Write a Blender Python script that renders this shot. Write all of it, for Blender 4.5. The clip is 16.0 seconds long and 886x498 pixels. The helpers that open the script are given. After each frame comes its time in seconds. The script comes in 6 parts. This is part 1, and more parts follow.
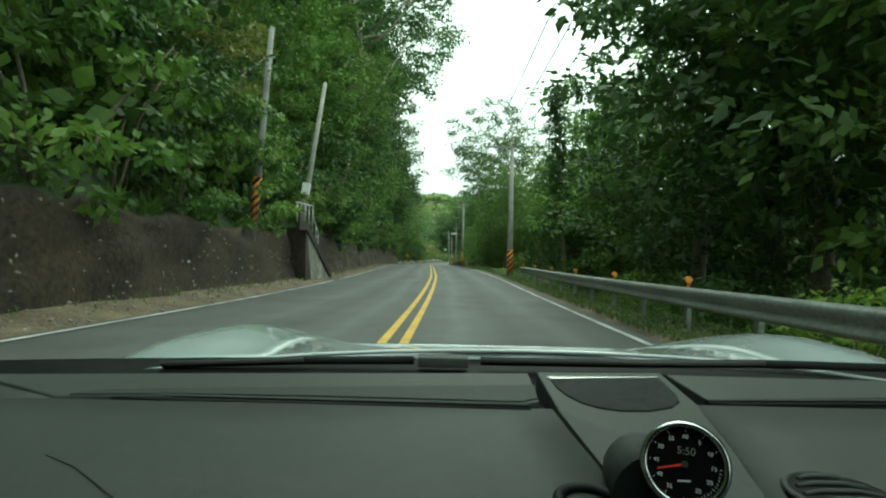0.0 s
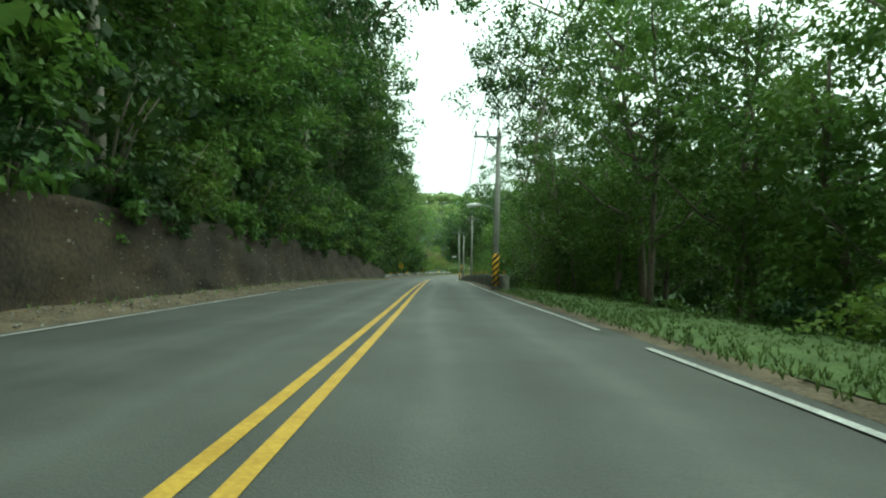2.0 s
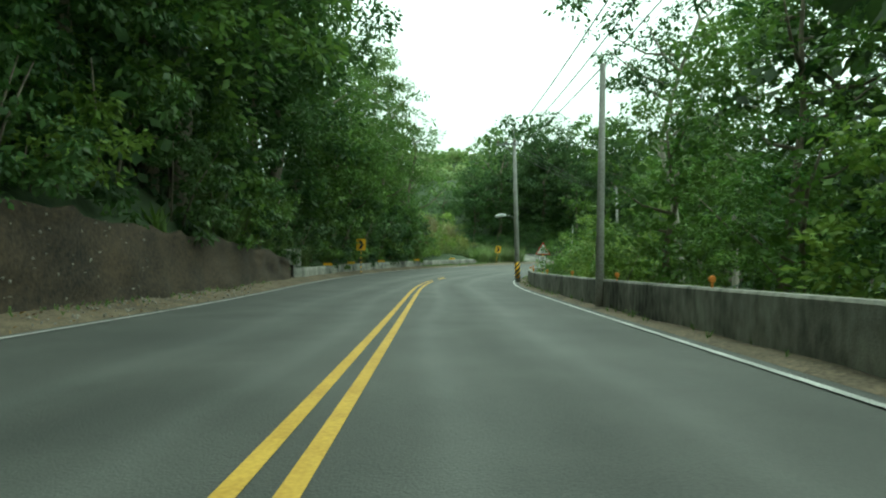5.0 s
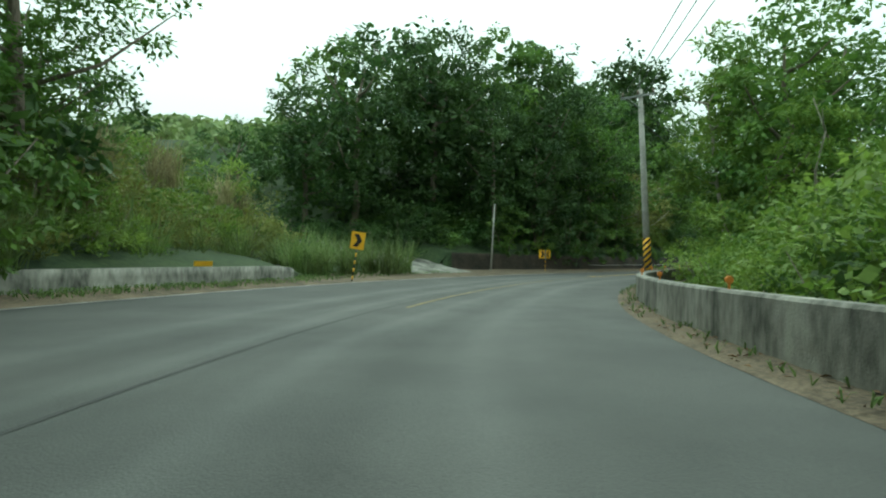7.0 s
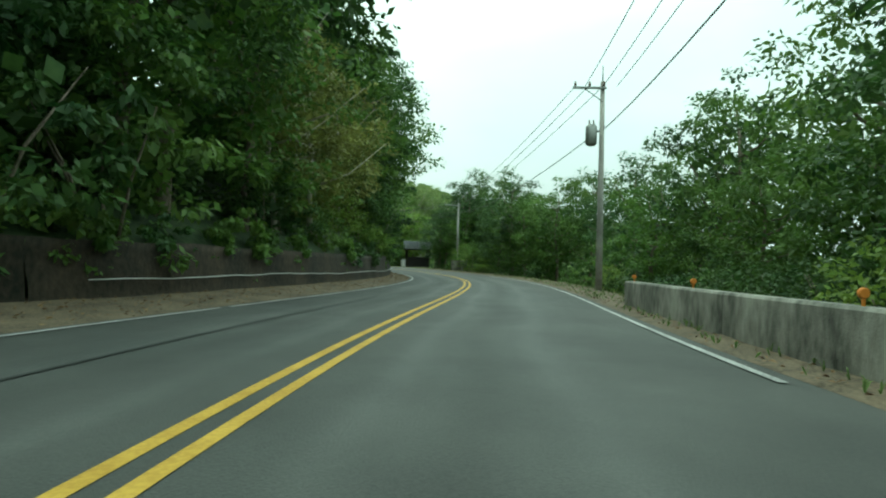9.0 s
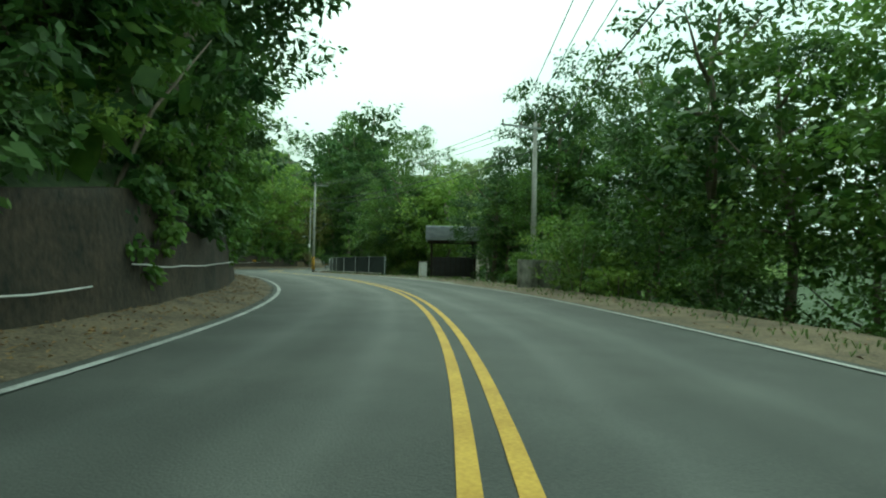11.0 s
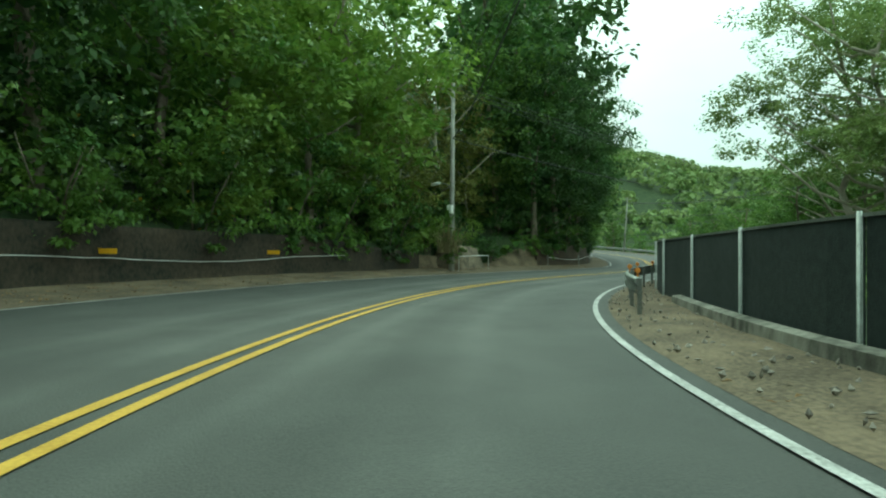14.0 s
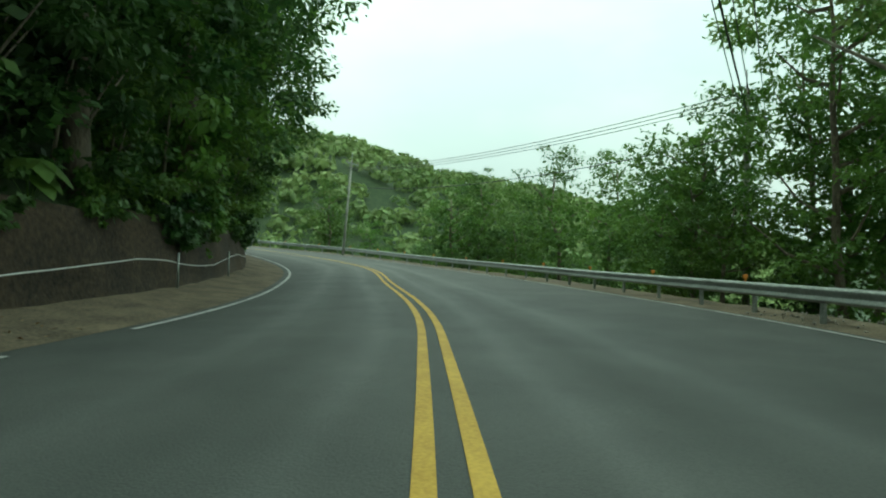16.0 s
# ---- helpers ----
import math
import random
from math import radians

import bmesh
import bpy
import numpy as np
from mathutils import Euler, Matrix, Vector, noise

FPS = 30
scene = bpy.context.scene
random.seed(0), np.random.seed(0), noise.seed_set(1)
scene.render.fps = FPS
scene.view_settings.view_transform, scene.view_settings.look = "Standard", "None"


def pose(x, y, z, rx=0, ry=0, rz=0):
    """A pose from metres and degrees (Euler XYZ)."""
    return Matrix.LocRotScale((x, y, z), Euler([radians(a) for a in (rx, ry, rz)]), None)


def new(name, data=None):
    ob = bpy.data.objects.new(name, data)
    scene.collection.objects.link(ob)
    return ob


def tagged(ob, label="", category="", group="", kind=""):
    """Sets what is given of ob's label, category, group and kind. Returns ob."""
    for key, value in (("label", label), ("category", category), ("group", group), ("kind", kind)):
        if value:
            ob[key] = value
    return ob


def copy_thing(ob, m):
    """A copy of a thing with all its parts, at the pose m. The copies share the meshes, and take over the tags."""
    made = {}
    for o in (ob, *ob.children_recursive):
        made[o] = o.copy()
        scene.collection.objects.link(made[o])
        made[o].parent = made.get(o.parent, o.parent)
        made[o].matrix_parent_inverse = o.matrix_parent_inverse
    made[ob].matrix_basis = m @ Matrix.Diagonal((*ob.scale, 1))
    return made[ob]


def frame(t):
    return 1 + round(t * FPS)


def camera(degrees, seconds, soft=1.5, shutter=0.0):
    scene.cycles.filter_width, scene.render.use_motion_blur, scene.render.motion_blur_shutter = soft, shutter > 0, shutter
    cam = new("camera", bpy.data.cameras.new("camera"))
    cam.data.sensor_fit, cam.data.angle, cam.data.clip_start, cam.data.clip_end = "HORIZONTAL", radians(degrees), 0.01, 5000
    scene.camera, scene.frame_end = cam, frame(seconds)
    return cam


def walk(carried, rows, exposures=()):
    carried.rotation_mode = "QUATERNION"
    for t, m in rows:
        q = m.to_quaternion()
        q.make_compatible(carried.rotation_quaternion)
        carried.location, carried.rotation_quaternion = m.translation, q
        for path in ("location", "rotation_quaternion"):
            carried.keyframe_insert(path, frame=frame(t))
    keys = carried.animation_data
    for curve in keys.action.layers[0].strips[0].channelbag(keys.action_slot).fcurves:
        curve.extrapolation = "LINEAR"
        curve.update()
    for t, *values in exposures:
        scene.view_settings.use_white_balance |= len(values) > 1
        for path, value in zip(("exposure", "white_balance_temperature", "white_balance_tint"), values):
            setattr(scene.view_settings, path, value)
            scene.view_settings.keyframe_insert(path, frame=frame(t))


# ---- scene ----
import functools

cam = camera(79.0, 16.0, soft=2.1)
PATH = [
    (0, pose(0.00, 0.00, 1.05, 88.44, -1.01, 0.68)),
    (0.5, pose(0.02, 10.31, 0.49, 89.18, -1.03, 0.57)),
    (1, pose(0.01, 20.65, 0.03, 89.56, -1.03, 0.89)),
    (1.5, pose(-0.04, 30.99, -0.39, 89.60, -0.95, 1.06)),
    (2, pose(-0.15, 41.36, -0.82, 89.61, -0.86, 1.67)),
    (2.5, pose(-0.45, 51.74, -1.25, 89.36, -0.75, 3.09)),
    (3, pose(-1.00, 62.13, -1.69, 89.43, -0.66, 4.10)),
    (3.5, pose(-1.63, 72.53, -2.17, 89.20, -0.67, 4.02)),
    (4, pose(-2.18, 82.97, -2.71, 88.86, -0.66, 3.40)),
    (4.5, pose(-2.62, 93.42, -3.31, 88.52, -0.54, 2.85)),
    (5, pose(-2.99, 103.91, -3.97, 88.32, -0.40, 2.60)),
    (5.5, pose(-3.32, 114.43, -4.64, 88.13, -0.23, 2.20)),
    (6, pose(-3.47, 124.98, -5.27, 88.46, -0.16, 0.39)),
    (6.5, pose(-3.00, 135.53, -5.82, 88.91, -0.32, -4.84)),
    (7, pose(-1.21, 145.95, -6.25, 89.89, -0.68, -13.69)),
    (7.5, pose(2.30, 155.92, -6.57, 90.75, -1.51, -23.74)),
    (8, pose(7.47, 165.16, -6.80, 90.84, -2.18, -33.24)),
    (8.5, pose(14.03, 173.47, -6.98, 91.05, -1.93, -41.69)),
    (9, pose(21.64, 180.86, -7.16, 91.03, -1.46, -48.24)),
    (9.5, pose(29.88, 187.55, -7.32, 91.19, -1.29, -51.67)),
    (10, pose(38.31, 194.02, -7.45, 91.34, -1.20, -51.26)),
    (10.5, pose(46.48, 200.83, -7.56, 91.49, -1.15, -47.26)),
    (11, pose(53.97, 208.39, -7.64, 91.68, -1.14, -40.48)),
    (11.5, pose(60.39, 216.89, -7.67, 91.80, -1.14, -32.19)),
    (12, pose(65.50, 226.24, -7.63, 92.39, -1.14, -23.84)),
    (12.5, pose(69.36, 236.18, -7.59, 92.39, -1.12, -17.89)),
    (13, pose(72.56, 246.35, -7.58, 92.10, -1.05, -16.48)),
    (13.5, pose(75.96, 256.45, -7.63, 91.45, -0.77, -20.22)),
    (14, pose(80.45, 266.09, -7.72, 90.87, -0.55, -29.19)),
    (14.5, pose(86.64, 274.71, -7.76, 92.15, -0.71, -40.93)),
    (15, pose(94.42, 281.93, -7.66, 93.27, -0.98, -51.63)),
    (15.5, pose(103.23, 287.85, -7.53, 92.12, -1.18, -58.20)),
    (16, pose(112.32, 293.31, -7.50, 91.86, -1.33, -56.97)),
]
walk(cam, PATH, [(0, -0.05, 6340, -20), (2.5, -0.1, 6290, -23), (5, -0.19, 6190, -24), (6.5, -0.28, 6090, -19), (7.5, -0.62, 6040, -15), (9, -0.51, 6040, -24), (11.5, -0.48, 6140, -29), (13, -0.5, 6090, -21), (14, -0.4, 6090, -30), (15, -0.25, 6070, -35), (15.5, -0.48, 6130, -29), (16, -0.66, 6180, -25)])

# ---------------------------------------------------------------- light
world = bpy.data.worlds.new("overcast")
scene.world = world
world.use_nodes = True
wn, wl = world.node_tree.nodes, world.node_tree.links
wn.clear()
w_out, w_bg = wn.new("ShaderNodeOutputWorld"), wn.new("ShaderNodeBackground")
w_sky = wn.new("ShaderNodeTexSky")
w_sky.sky_type, w_sky.sun_disc = "NISHITA", False
w_sky.sun_elevation, w_sky.sun_rotation = radians(52), radians(20)
w_sky.air_density, w_sky.dust_density = 1.0, 3.0
w_tc, w_map, w_noise = wn.new("ShaderNodeTexCoord"), wn.new("ShaderNodeMapping"), wn.new("ShaderNodeTexNoise")
w_map.inputs["Scale"].default_value = (1.0, 1.0, 2.4)
w_noise.inputs["Scale"].default_value, w_noise.inputs["Detail"].default_value = 1.7, 5.0
w_ramp = wn.new("ShaderNodeValToRGB")
w_ramp.color_ramp.elements[0].position, w_ramp.color_ramp.elements[1].position = 0.36, 0.58
w_ramp.color_ramp.elements[0].color = (0.74, 0.74, 0.74, 1)
w_ramp.color_ramp.elements[1].color = (1, 1, 1, 1)
w_gain = wn.new("ShaderNodeMix")
w_gain.data_type, w_gain.blend_type = "RGBA", "MULTIPLY"
w_gain.inputs[0].default_value = 1.0
w_gain.inputs[7].default_value = (0.11, 0.11, 0.11, 1)
w_mix = wn.new("ShaderNodeMix")
w_mix.data_type = "RGBA"
w_mix.inputs[7].default_value = (0.98, 1.02, 1.02, 1)
# an overcast sky is about three times as bright overhead as at the horizon
w_xyz, w_up, w_deck = wn.new("ShaderNodeSeparateXYZ"), wn.new("ShaderNodeMapRange"), wn.new("ShaderNodeMix")
w_up.inputs["From Min"].default_value, w_up.inputs["From Max"].default_value = 0.0, 1.0
w_up.inputs["To Min"].default_value, w_up.inputs["To Max"].default_value = 1.15, 3.3
w_deck.data_type, w_deck.blend_type = "RGBA", "MULTIPLY"
w_deck.inputs[0].default_value = 1.0
wl.new(w_tc.outputs["Generated"], w_xyz.inputs[0])
wl.new(w_xyz.outputs["Z"], w_up.inputs["Value"])
wl.new(w_up.outputs[0], w_deck.inputs[7])
wl.new(w_tc.outputs["Generated"], w_map.inputs["Vector"])
wl.new(w_map.outputs["Vector"], w_noise.inputs["Vector"])
wl.new(w_noise.outputs["Fac"], w_ramp.inputs["Fac"])
wl.new(w_sky.outputs["Color"], w_gain.inputs[6])
wl.new(w_gain.outputs[2], w_mix.inputs[6])
wl.new(w_ramp.outputs["Color"], w_mix.inputs[0])
wl.new(w_mix.outputs[2], w_deck.inputs[6])
wl.new(w_deck.outputs[2], w_bg.inputs["Color"])
wl.new(w_bg.outputs["Background"], w_out.inputs["Surface"])
w_bg.inputs["Strength"].default_value = 1.0
sun = new("sun", bpy.data.lights.new("sun", "SUN"))
sun.data.energy, sun.data.angle, sun.data.color = 0.9, radians(14), (1.0, 0.96, 0.88)
sun.matrix_world = pose(0, 0, 60, 38, 0, 160)

# ---------------------------------------------------------------- materials
def socket(node, name):
    return node.inputs[name]


@functools.lru_cache(maxsize=None)
def mat(name, dark, light, scale=3.0, rough=0.8, metal=0.0, bump=0.0, bump_scale=None, fine=None, leaf=0.0, spread=0.0, coat=0.0, streak=None, broad=0.5):
    """A surface that wanders between two colours at two scales. leaf: share of light let through; spread: change from piece to piece; broad: share of the coarse change."""
    m = bpy.data.materials.new(name)
    m.use_nodes = True
    n, l = m.node_tree.nodes, m.node_tree.links
    b = n["Principled BSDF"]
    b.inputs["Roughness"].default_value, b.inputs["Metallic"].default_value = rough, metal
    b.inputs["Coat Weight"].default_value = coat
    tc = n.new("ShaderNodeNewGeometry")
    mp = n.new("ShaderNodeMapping")
    mp.inputs["Scale"].default_value = streak or (1, 1, 1)
    l.new(tc.outputs["Position"], mp.inputs["Vector"])
    big, small = n.new("ShaderNodeTexNoise"), n.new("ShaderNodeTexNoise")
    big.inputs["Scale"].default_value, big.inputs["Detail"].default_value = scale, 4
    small.inputs["Scale"].default_value, small.inputs["Detail"].default_value = fine or scale * 9, 3
    l.new(mp.outputs["Vector"], big.inputs["Vector"])
    l.new(mp.outputs["Vector"], small.inputs["Vector"])
    mixf = n.new("ShaderNodeMath")
    mixf.operation = "MULTIPLY_ADD"
    mixf.inputs[1].default_value = broad
    half = n.new("ShaderNodeMath")
    half.operation = "MULTIPLY"
    half.inputs[1].default_value = 1 - broad
    l.new(small.outputs["Fac"], half.inputs[0])
    l.new(big.outputs["Fac"], mixf.inputs[0])
    l.new(half.outputs[0], mixf.inputs[2])
    ramp = n.new("ShaderNodeValToRGB")
    ramp.color_ramp.elements[0].position, ramp.color_ramp.elements[1].position = 0.36, 0.64
    ramp.color_ramp.elements[0].color, ramp.color_ramp.elements[1].color = (*dark, 1), (*light, 1)
    l.new(mixf.outputs[0], ramp.inputs["Fac"])
    colour = ramp.outputs["Color"]
    if spread:
        hsv = n.new("ShaderNodeHueSaturation")
        info, add = n.new("ShaderNodeObjectInfo"), n.new("ShaderNodeMath")
        add.operation = "ADD"
        l.new(info.outputs["Random"], add.inputs[0])
        l.new(tc.outputs["Random Per Island"], add.inputs[1])
        for key, lo, hi in (("Value", 1 - spread, 1 + spread), ("Hue", 0.5 - 0.03 * spread, 0.5 + 0.022 * spread)):
            rng = n.new("ShaderNodeMapRange")
            rng.inputs["From Max"].default_value = 2.0
            rng.inputs["To Min"].default_value, rng.inputs["To Max"].default_value = lo, hi
            l.new(add.outputs[0], rng.inputs["Value"])
            l.new(rng.outputs[0], hsv.inputs[key])
        l.new(colour, hsv.inputs["Color"])
        colour = hsv.outputs["Color"]
    l.new(colour, b.inputs["Base Color"])
    if bump:
        bp, bn = n.new("ShaderNodeBump"), n.new("ShaderNodeTexNoise")
        bn.inputs["Scale"].default_value, bn.inputs["Detail"].default_value = bump_scale or scale * 12, 4
        l.new(tc.outputs["Position"], bn.inputs["Vector"])
        l.new(bn.outputs["Fac"], bp.inputs["Height"])
        bp.inputs["Strength"].default_value, bp.inputs["Distance"].default_value = min(1, bump), 0.02
        l.new(bp.outputs["Normal"], b.inputs["Normal"])
    if leaf:
        tr, mx = n.new("ShaderNodeBsdfTranslucent"), n.new("ShaderNodeMixShader")
        mx.inputs[0].default_value = leaf
        l.new(colour, tr.inputs["Color"])
        l.new(b.outputs[0], mx.inputs[1])
        l.new(tr.outputs[0], mx.inputs[2])
        l.new(mx.outputs[0], n["Material Output"].inputs["Surface"])
    return m


ASPHALT = mat("asphalt", (0.05, 0.054, 0.05), (0.085, 0.088, 0.08), 0.35, 0.82, bump=0.5, bump_scale=60, fine=45)


def wheel_tracks(m):
    """Smoother, paler bands where the tyres run, and a darker oil band between them."""
    n, l = m.node_tree.nodes, m.node_tree.links
    b = n["Principled BSDF"]
    at_ = n.new("ShaderNodeAttribute")
    at_.attribute_name = "across"
    size = n.new("ShaderNodeMath")
    size.operation = "ABSOLUTE"
    l.new(at_.outputs["Fac"], size.inputs[0])
    ramp = n.new("ShaderNodeValToRGB")
    ramp.color_ramp.interpolation = "EASE"
    stops = [(0.0, 0.42), (0.16, 0.5), (0.24, 0.72), (0.34, 0.5), (0.46, 0.34), (0.58, 0.5), (0.68, 0.7), (0.8, 0.5), (1.0, 0.36)]
    while len(ramp.color_ramp.elements) < len(stops):
        ramp.color_ramp.elements.new(0.5)
    for e, (p, v) in zip(ramp.color_ramp.elements, stops):
        e.position, e.color = p, (v, v, v, 1)
    scale = n.new("ShaderNodeMath")
    scale.operation = "MULTIPLY"
    scale.inputs[1].default_value = 1 / 3.6
    wob, geo = n.new("ShaderNodeTexNoise"), n.new("ShaderNodeNewGeometry")
    wob.inputs["Scale"].default_value, wob.inputs["Detail"].default_value = 0.12, 5
    l.new(geo.outputs["Position"], wob.inputs["Vector"])
    add = n.new("ShaderNodeMath")
    add.operation = "MULTIPLY_ADD"
    add.inputs[1].default_value, add.inputs[2].default_value = 0.3, -0.15
    l.new(wob.outputs["Fac"], add.inputs[0])
    l.new(size.outputs[0], scale.inputs[0])
    both = n.new("ShaderNodeMath")
    l.new(scale.outputs[0], both.inputs[0])
    l.new(add.outputs[0], both.inputs[1])
    l.new(both.outputs[0], ramp.inputs["Fac"])
    rng = n.new("ShaderNodeMapRange")
    rng.inputs["To Min"].default_value, rng.inputs["To Max"].default_value = 0.62, 1.38
    l.new(ramp.outputs["Color"], rng.inputs["Value"])
    stain = n.new("ShaderNodeTexNoise")
    stain.inputs["Scale"].default_value, stain.inputs["Detail"].default_value = 0.9, 6
    l.new(geo.outputs["Position"], stain.inputs["Vector"])
    st = n.new("ShaderNodeMapRange")
    st.inputs["From Min"].default_value, st.inputs["From Max"].default_value = 0.3, 0.7
    st.inputs["To Min"].default_value, st.inputs["To Max"].default_value = 0.82, 1.18
    l.new(stain.outputs["Fac"], st.inputs["Value"])
    mul = n.new("ShaderNodeMath")
    mul.operation = "MULTIPLY"
    l.new(rng.outputs[0], mul.inputs[0])
    l.new(st.outputs[0], mul.inputs[1])
    hsv = n.new("ShaderNodeHueSaturation")
    l.new(b.inputs["Base Color"].links[0].from_socket, hsv.inputs["Color"])
    l.new(mul.outputs[0], hsv.inputs["Value"])
    l.new(hsv.outputs["Color"], b.inputs["Base Color"])
    gl = n.new("ShaderNodeMapRange")
    gl.inputs["To Min"].default_value, gl.inputs["To Max"].default_value = 0.86, 0.56
    l.new(ramp.outputs["Color"], gl.inputs["Value"])
    l.new(gl.outputs[0], b.inputs["Roughness"])


wheel_tracks(ASPHALT)
PATCH = mat("asphalt_repair", (0.032, 0.035, 0.034), (0.055, 0.058, 0.054), 0.6, 0.8, bump=0.5, bump_scale=60, fine=45)
VERGE_GRASS = mat("verge_grass", (0.045, 0.085, 0.018), (0.13, 0.19, 0.055), 1.4, 0.9, bump=0.9, bump_scale=40, fine=22)
YELLOW_PAINT = mat("yellow_road_paint", (0.42, 0.25, 0.03), (0.62, 0.4, 0.06), 2.5, 0.7, fine=30)
WORN_YELLOW = mat("worn_yellow_paint", (0.09, 0.085, 0.06), (0.36, 0.28, 0.1), 3.0, 0.75, fine=24)
WHITE_PAINT = mat("white_road_paint", (0.2, 0.2, 0.19), (0.6, 0.6, 0.58), 1.6, 0.7, fine=30)
DIRT = mat("verge_dirt", (0.055, 0.044, 0.028), (0.2, 0.155, 0.1), 1.2, 0.95, bump=0.8, bump_scale=25, fine=18)
SOIL = mat("bank_soil", (0.014, 0.011, 0.007), (0.07, 0.049, 0.028), 0.55, 0.95, bump=1.0, bump_scale=14, fine=9)
FOREST = mat("forest_floor", (0.015, 0.032, 0.01), (0.05, 0.075, 0.025), 0.6, 0.95, bump=0.8, bump_scale=6)
CONCRETE = mat("weathered_concrete", (0.045, 0.047, 0.036), (0.36, 0.35, 0.3), 1.0, 0.85, bump=0.4, bump_scale=30, streak=(1, 1, 0.45), fine=7, broad=0.62)
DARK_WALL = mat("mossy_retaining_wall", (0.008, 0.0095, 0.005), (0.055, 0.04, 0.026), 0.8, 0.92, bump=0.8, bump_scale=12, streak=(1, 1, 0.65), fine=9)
ROCK = mat("earthy_rock", (0.06, 0.05, 0.035), (0.24, 0.2, 0.14), 1.6, 0.93, bump=1.0, bump_scale=18, fine=14)
STONE = mat("bank_stone", (0.16, 0.15, 0.13), (0.36, 0.33, 0.28), 4.0, 0.9, spread=0.4)
GALV = mat("galvanised_steel", (0.2, 0.215, 0.2), (0.34, 0.36, 0.34), 2.0, 0.48, metal=0.7, bump=0.1)
POLE_GREY = mat("pole_concrete", (0.24, 0.23, 0.21), (0.44, 0.43, 0.39), 2.0, 0.85, bump=0.2)
SIGN_YELLOW = mat("sign_yellow", (0.75, 0.4, 0.02), (0.85, 0.48, 0.03), 2.0, 0.45)
SIGN_ORANGE = mat("faded_orange", (0.6, 0.2, 0.03), (0.72, 0.28, 0.04), 3.0, 0.6)
BLACK = mat("black_paint", (0.012, 0.012, 0.012), (0.03, 0.03, 0.03), 3.0, 0.55)
RED = mat("sign_red", (0.5, 0.03, 0.03), (0.6, 0.05, 0.04), 2.0, 0.45)
WHITE = mat("sign_white", (0.7, 0.7, 0.68), (0.82, 0.82, 0.8), 2.0, 0.45)
WIRE = mat("power_cable", (0.03, 0.03, 0.032), (0.06, 0.06, 0.06), 1.0, 0.6)
PALE_CABLE = mat("pale_cable", (0.5, 0.5, 0.48), (0.68, 0.68, 0.66), 2.0, 0.6)
NETTING = mat("dark_shade_netting", (0.012, 0.022, 0.02), (0.03, 0.042, 0.04), 1.0, 0.85, bump=0.3, bump_scale=40)
BARK = mat("bark", (0.085, 0.07, 0.05), (0.26, 0.215, 0.165), 3.0, 0.9, bump=0.8, bump_scale=20, streak=(1, 1, 0.25))
PALE_BARK = mat("pale_bark", (0.24, 0.21, 0.17), (0.46, 0.42, 0.35), 3.0, 0.9, bump=0.5, bump_scale=20, streak=(1, 1, 0.25))
LEAF_DARK = mat("leaf_dark", (0.022, 0.06, 0.014), (0.09, 0.162, 0.036), 0.55, 0.6, leaf=0.34, spread=0.32, broad=0.72, fine=5)
LEAF_MID = mat("leaf_mid", (0.05, 0.115, 0.02), (0.17, 0.275, 0.05), 0.55, 0.6, leaf=0.4, spread=0.32, broad=0.72, fine=5)
LEAF_FRESH = mat("leaf_fresh", (0.085, 0.165, 0.02), (0.26, 0.36, 0.07), 0.6, 0.6, leaf=0.42, spread=0.32, broad=0.72, fine=5)
LEAF_OLIVE = mat("leaf_olive", (0.095, 0.12, 0.025), (0.29, 0.3, 0.08), 0.55, 0.55, leaf=0.4, spread=0.35, broad=0.72, fine=5)
LEAF_FEATHER = mat("leaf_feather", (0.1, 0.165, 0.04), (0.27, 0.34, 0.11), 0.5, 0.55, leaf=0.45, spread=0.3, broad=0.7, fine=5)
LEAF_FAR = mat("leaf_far", (0.1, 0.165, 0.045), (0.25, 0.32, 0.11), 0.04, 0.7, leaf=0.3, spread=0.5, fine=0.6)
GRASS = mat("grass_blade", (0.08, 0.14, 0.03), (0.22, 0.28, 0.1), 1.5, 0.6, leaf=0.35, spread=0.5)
LAWN = mat("lawn_blade", (0.07, 0.13, 0.03), (0.2, 0.28, 0.09), 1.2, 0.75, leaf=0.45, spread=0.4)
STRAW = mat("straw_grass", (0.15, 0.14, 0.06), (0.34, 0.3, 0.16), 1.5, 0.7, leaf=0.35, spread=0.5)
LITTER = mat("dry_leaf", (0.12, 0.075, 0.03), (0.33, 0.22, 0.1), 6.0, 0.85, spread=0.6)
PETAL = mat("yellow_petal", (0.55, 0.32, 0.03), (0.75, 0.5, 0.06), 3.0, 0.6, leaf=0.3, spread=0.3)
ROOF = mat("grey_roof_tile", (0.22, 0.23, 0.24), (0.42, 0.44, 0.45), 2.0, 0.7, bump=0.4)

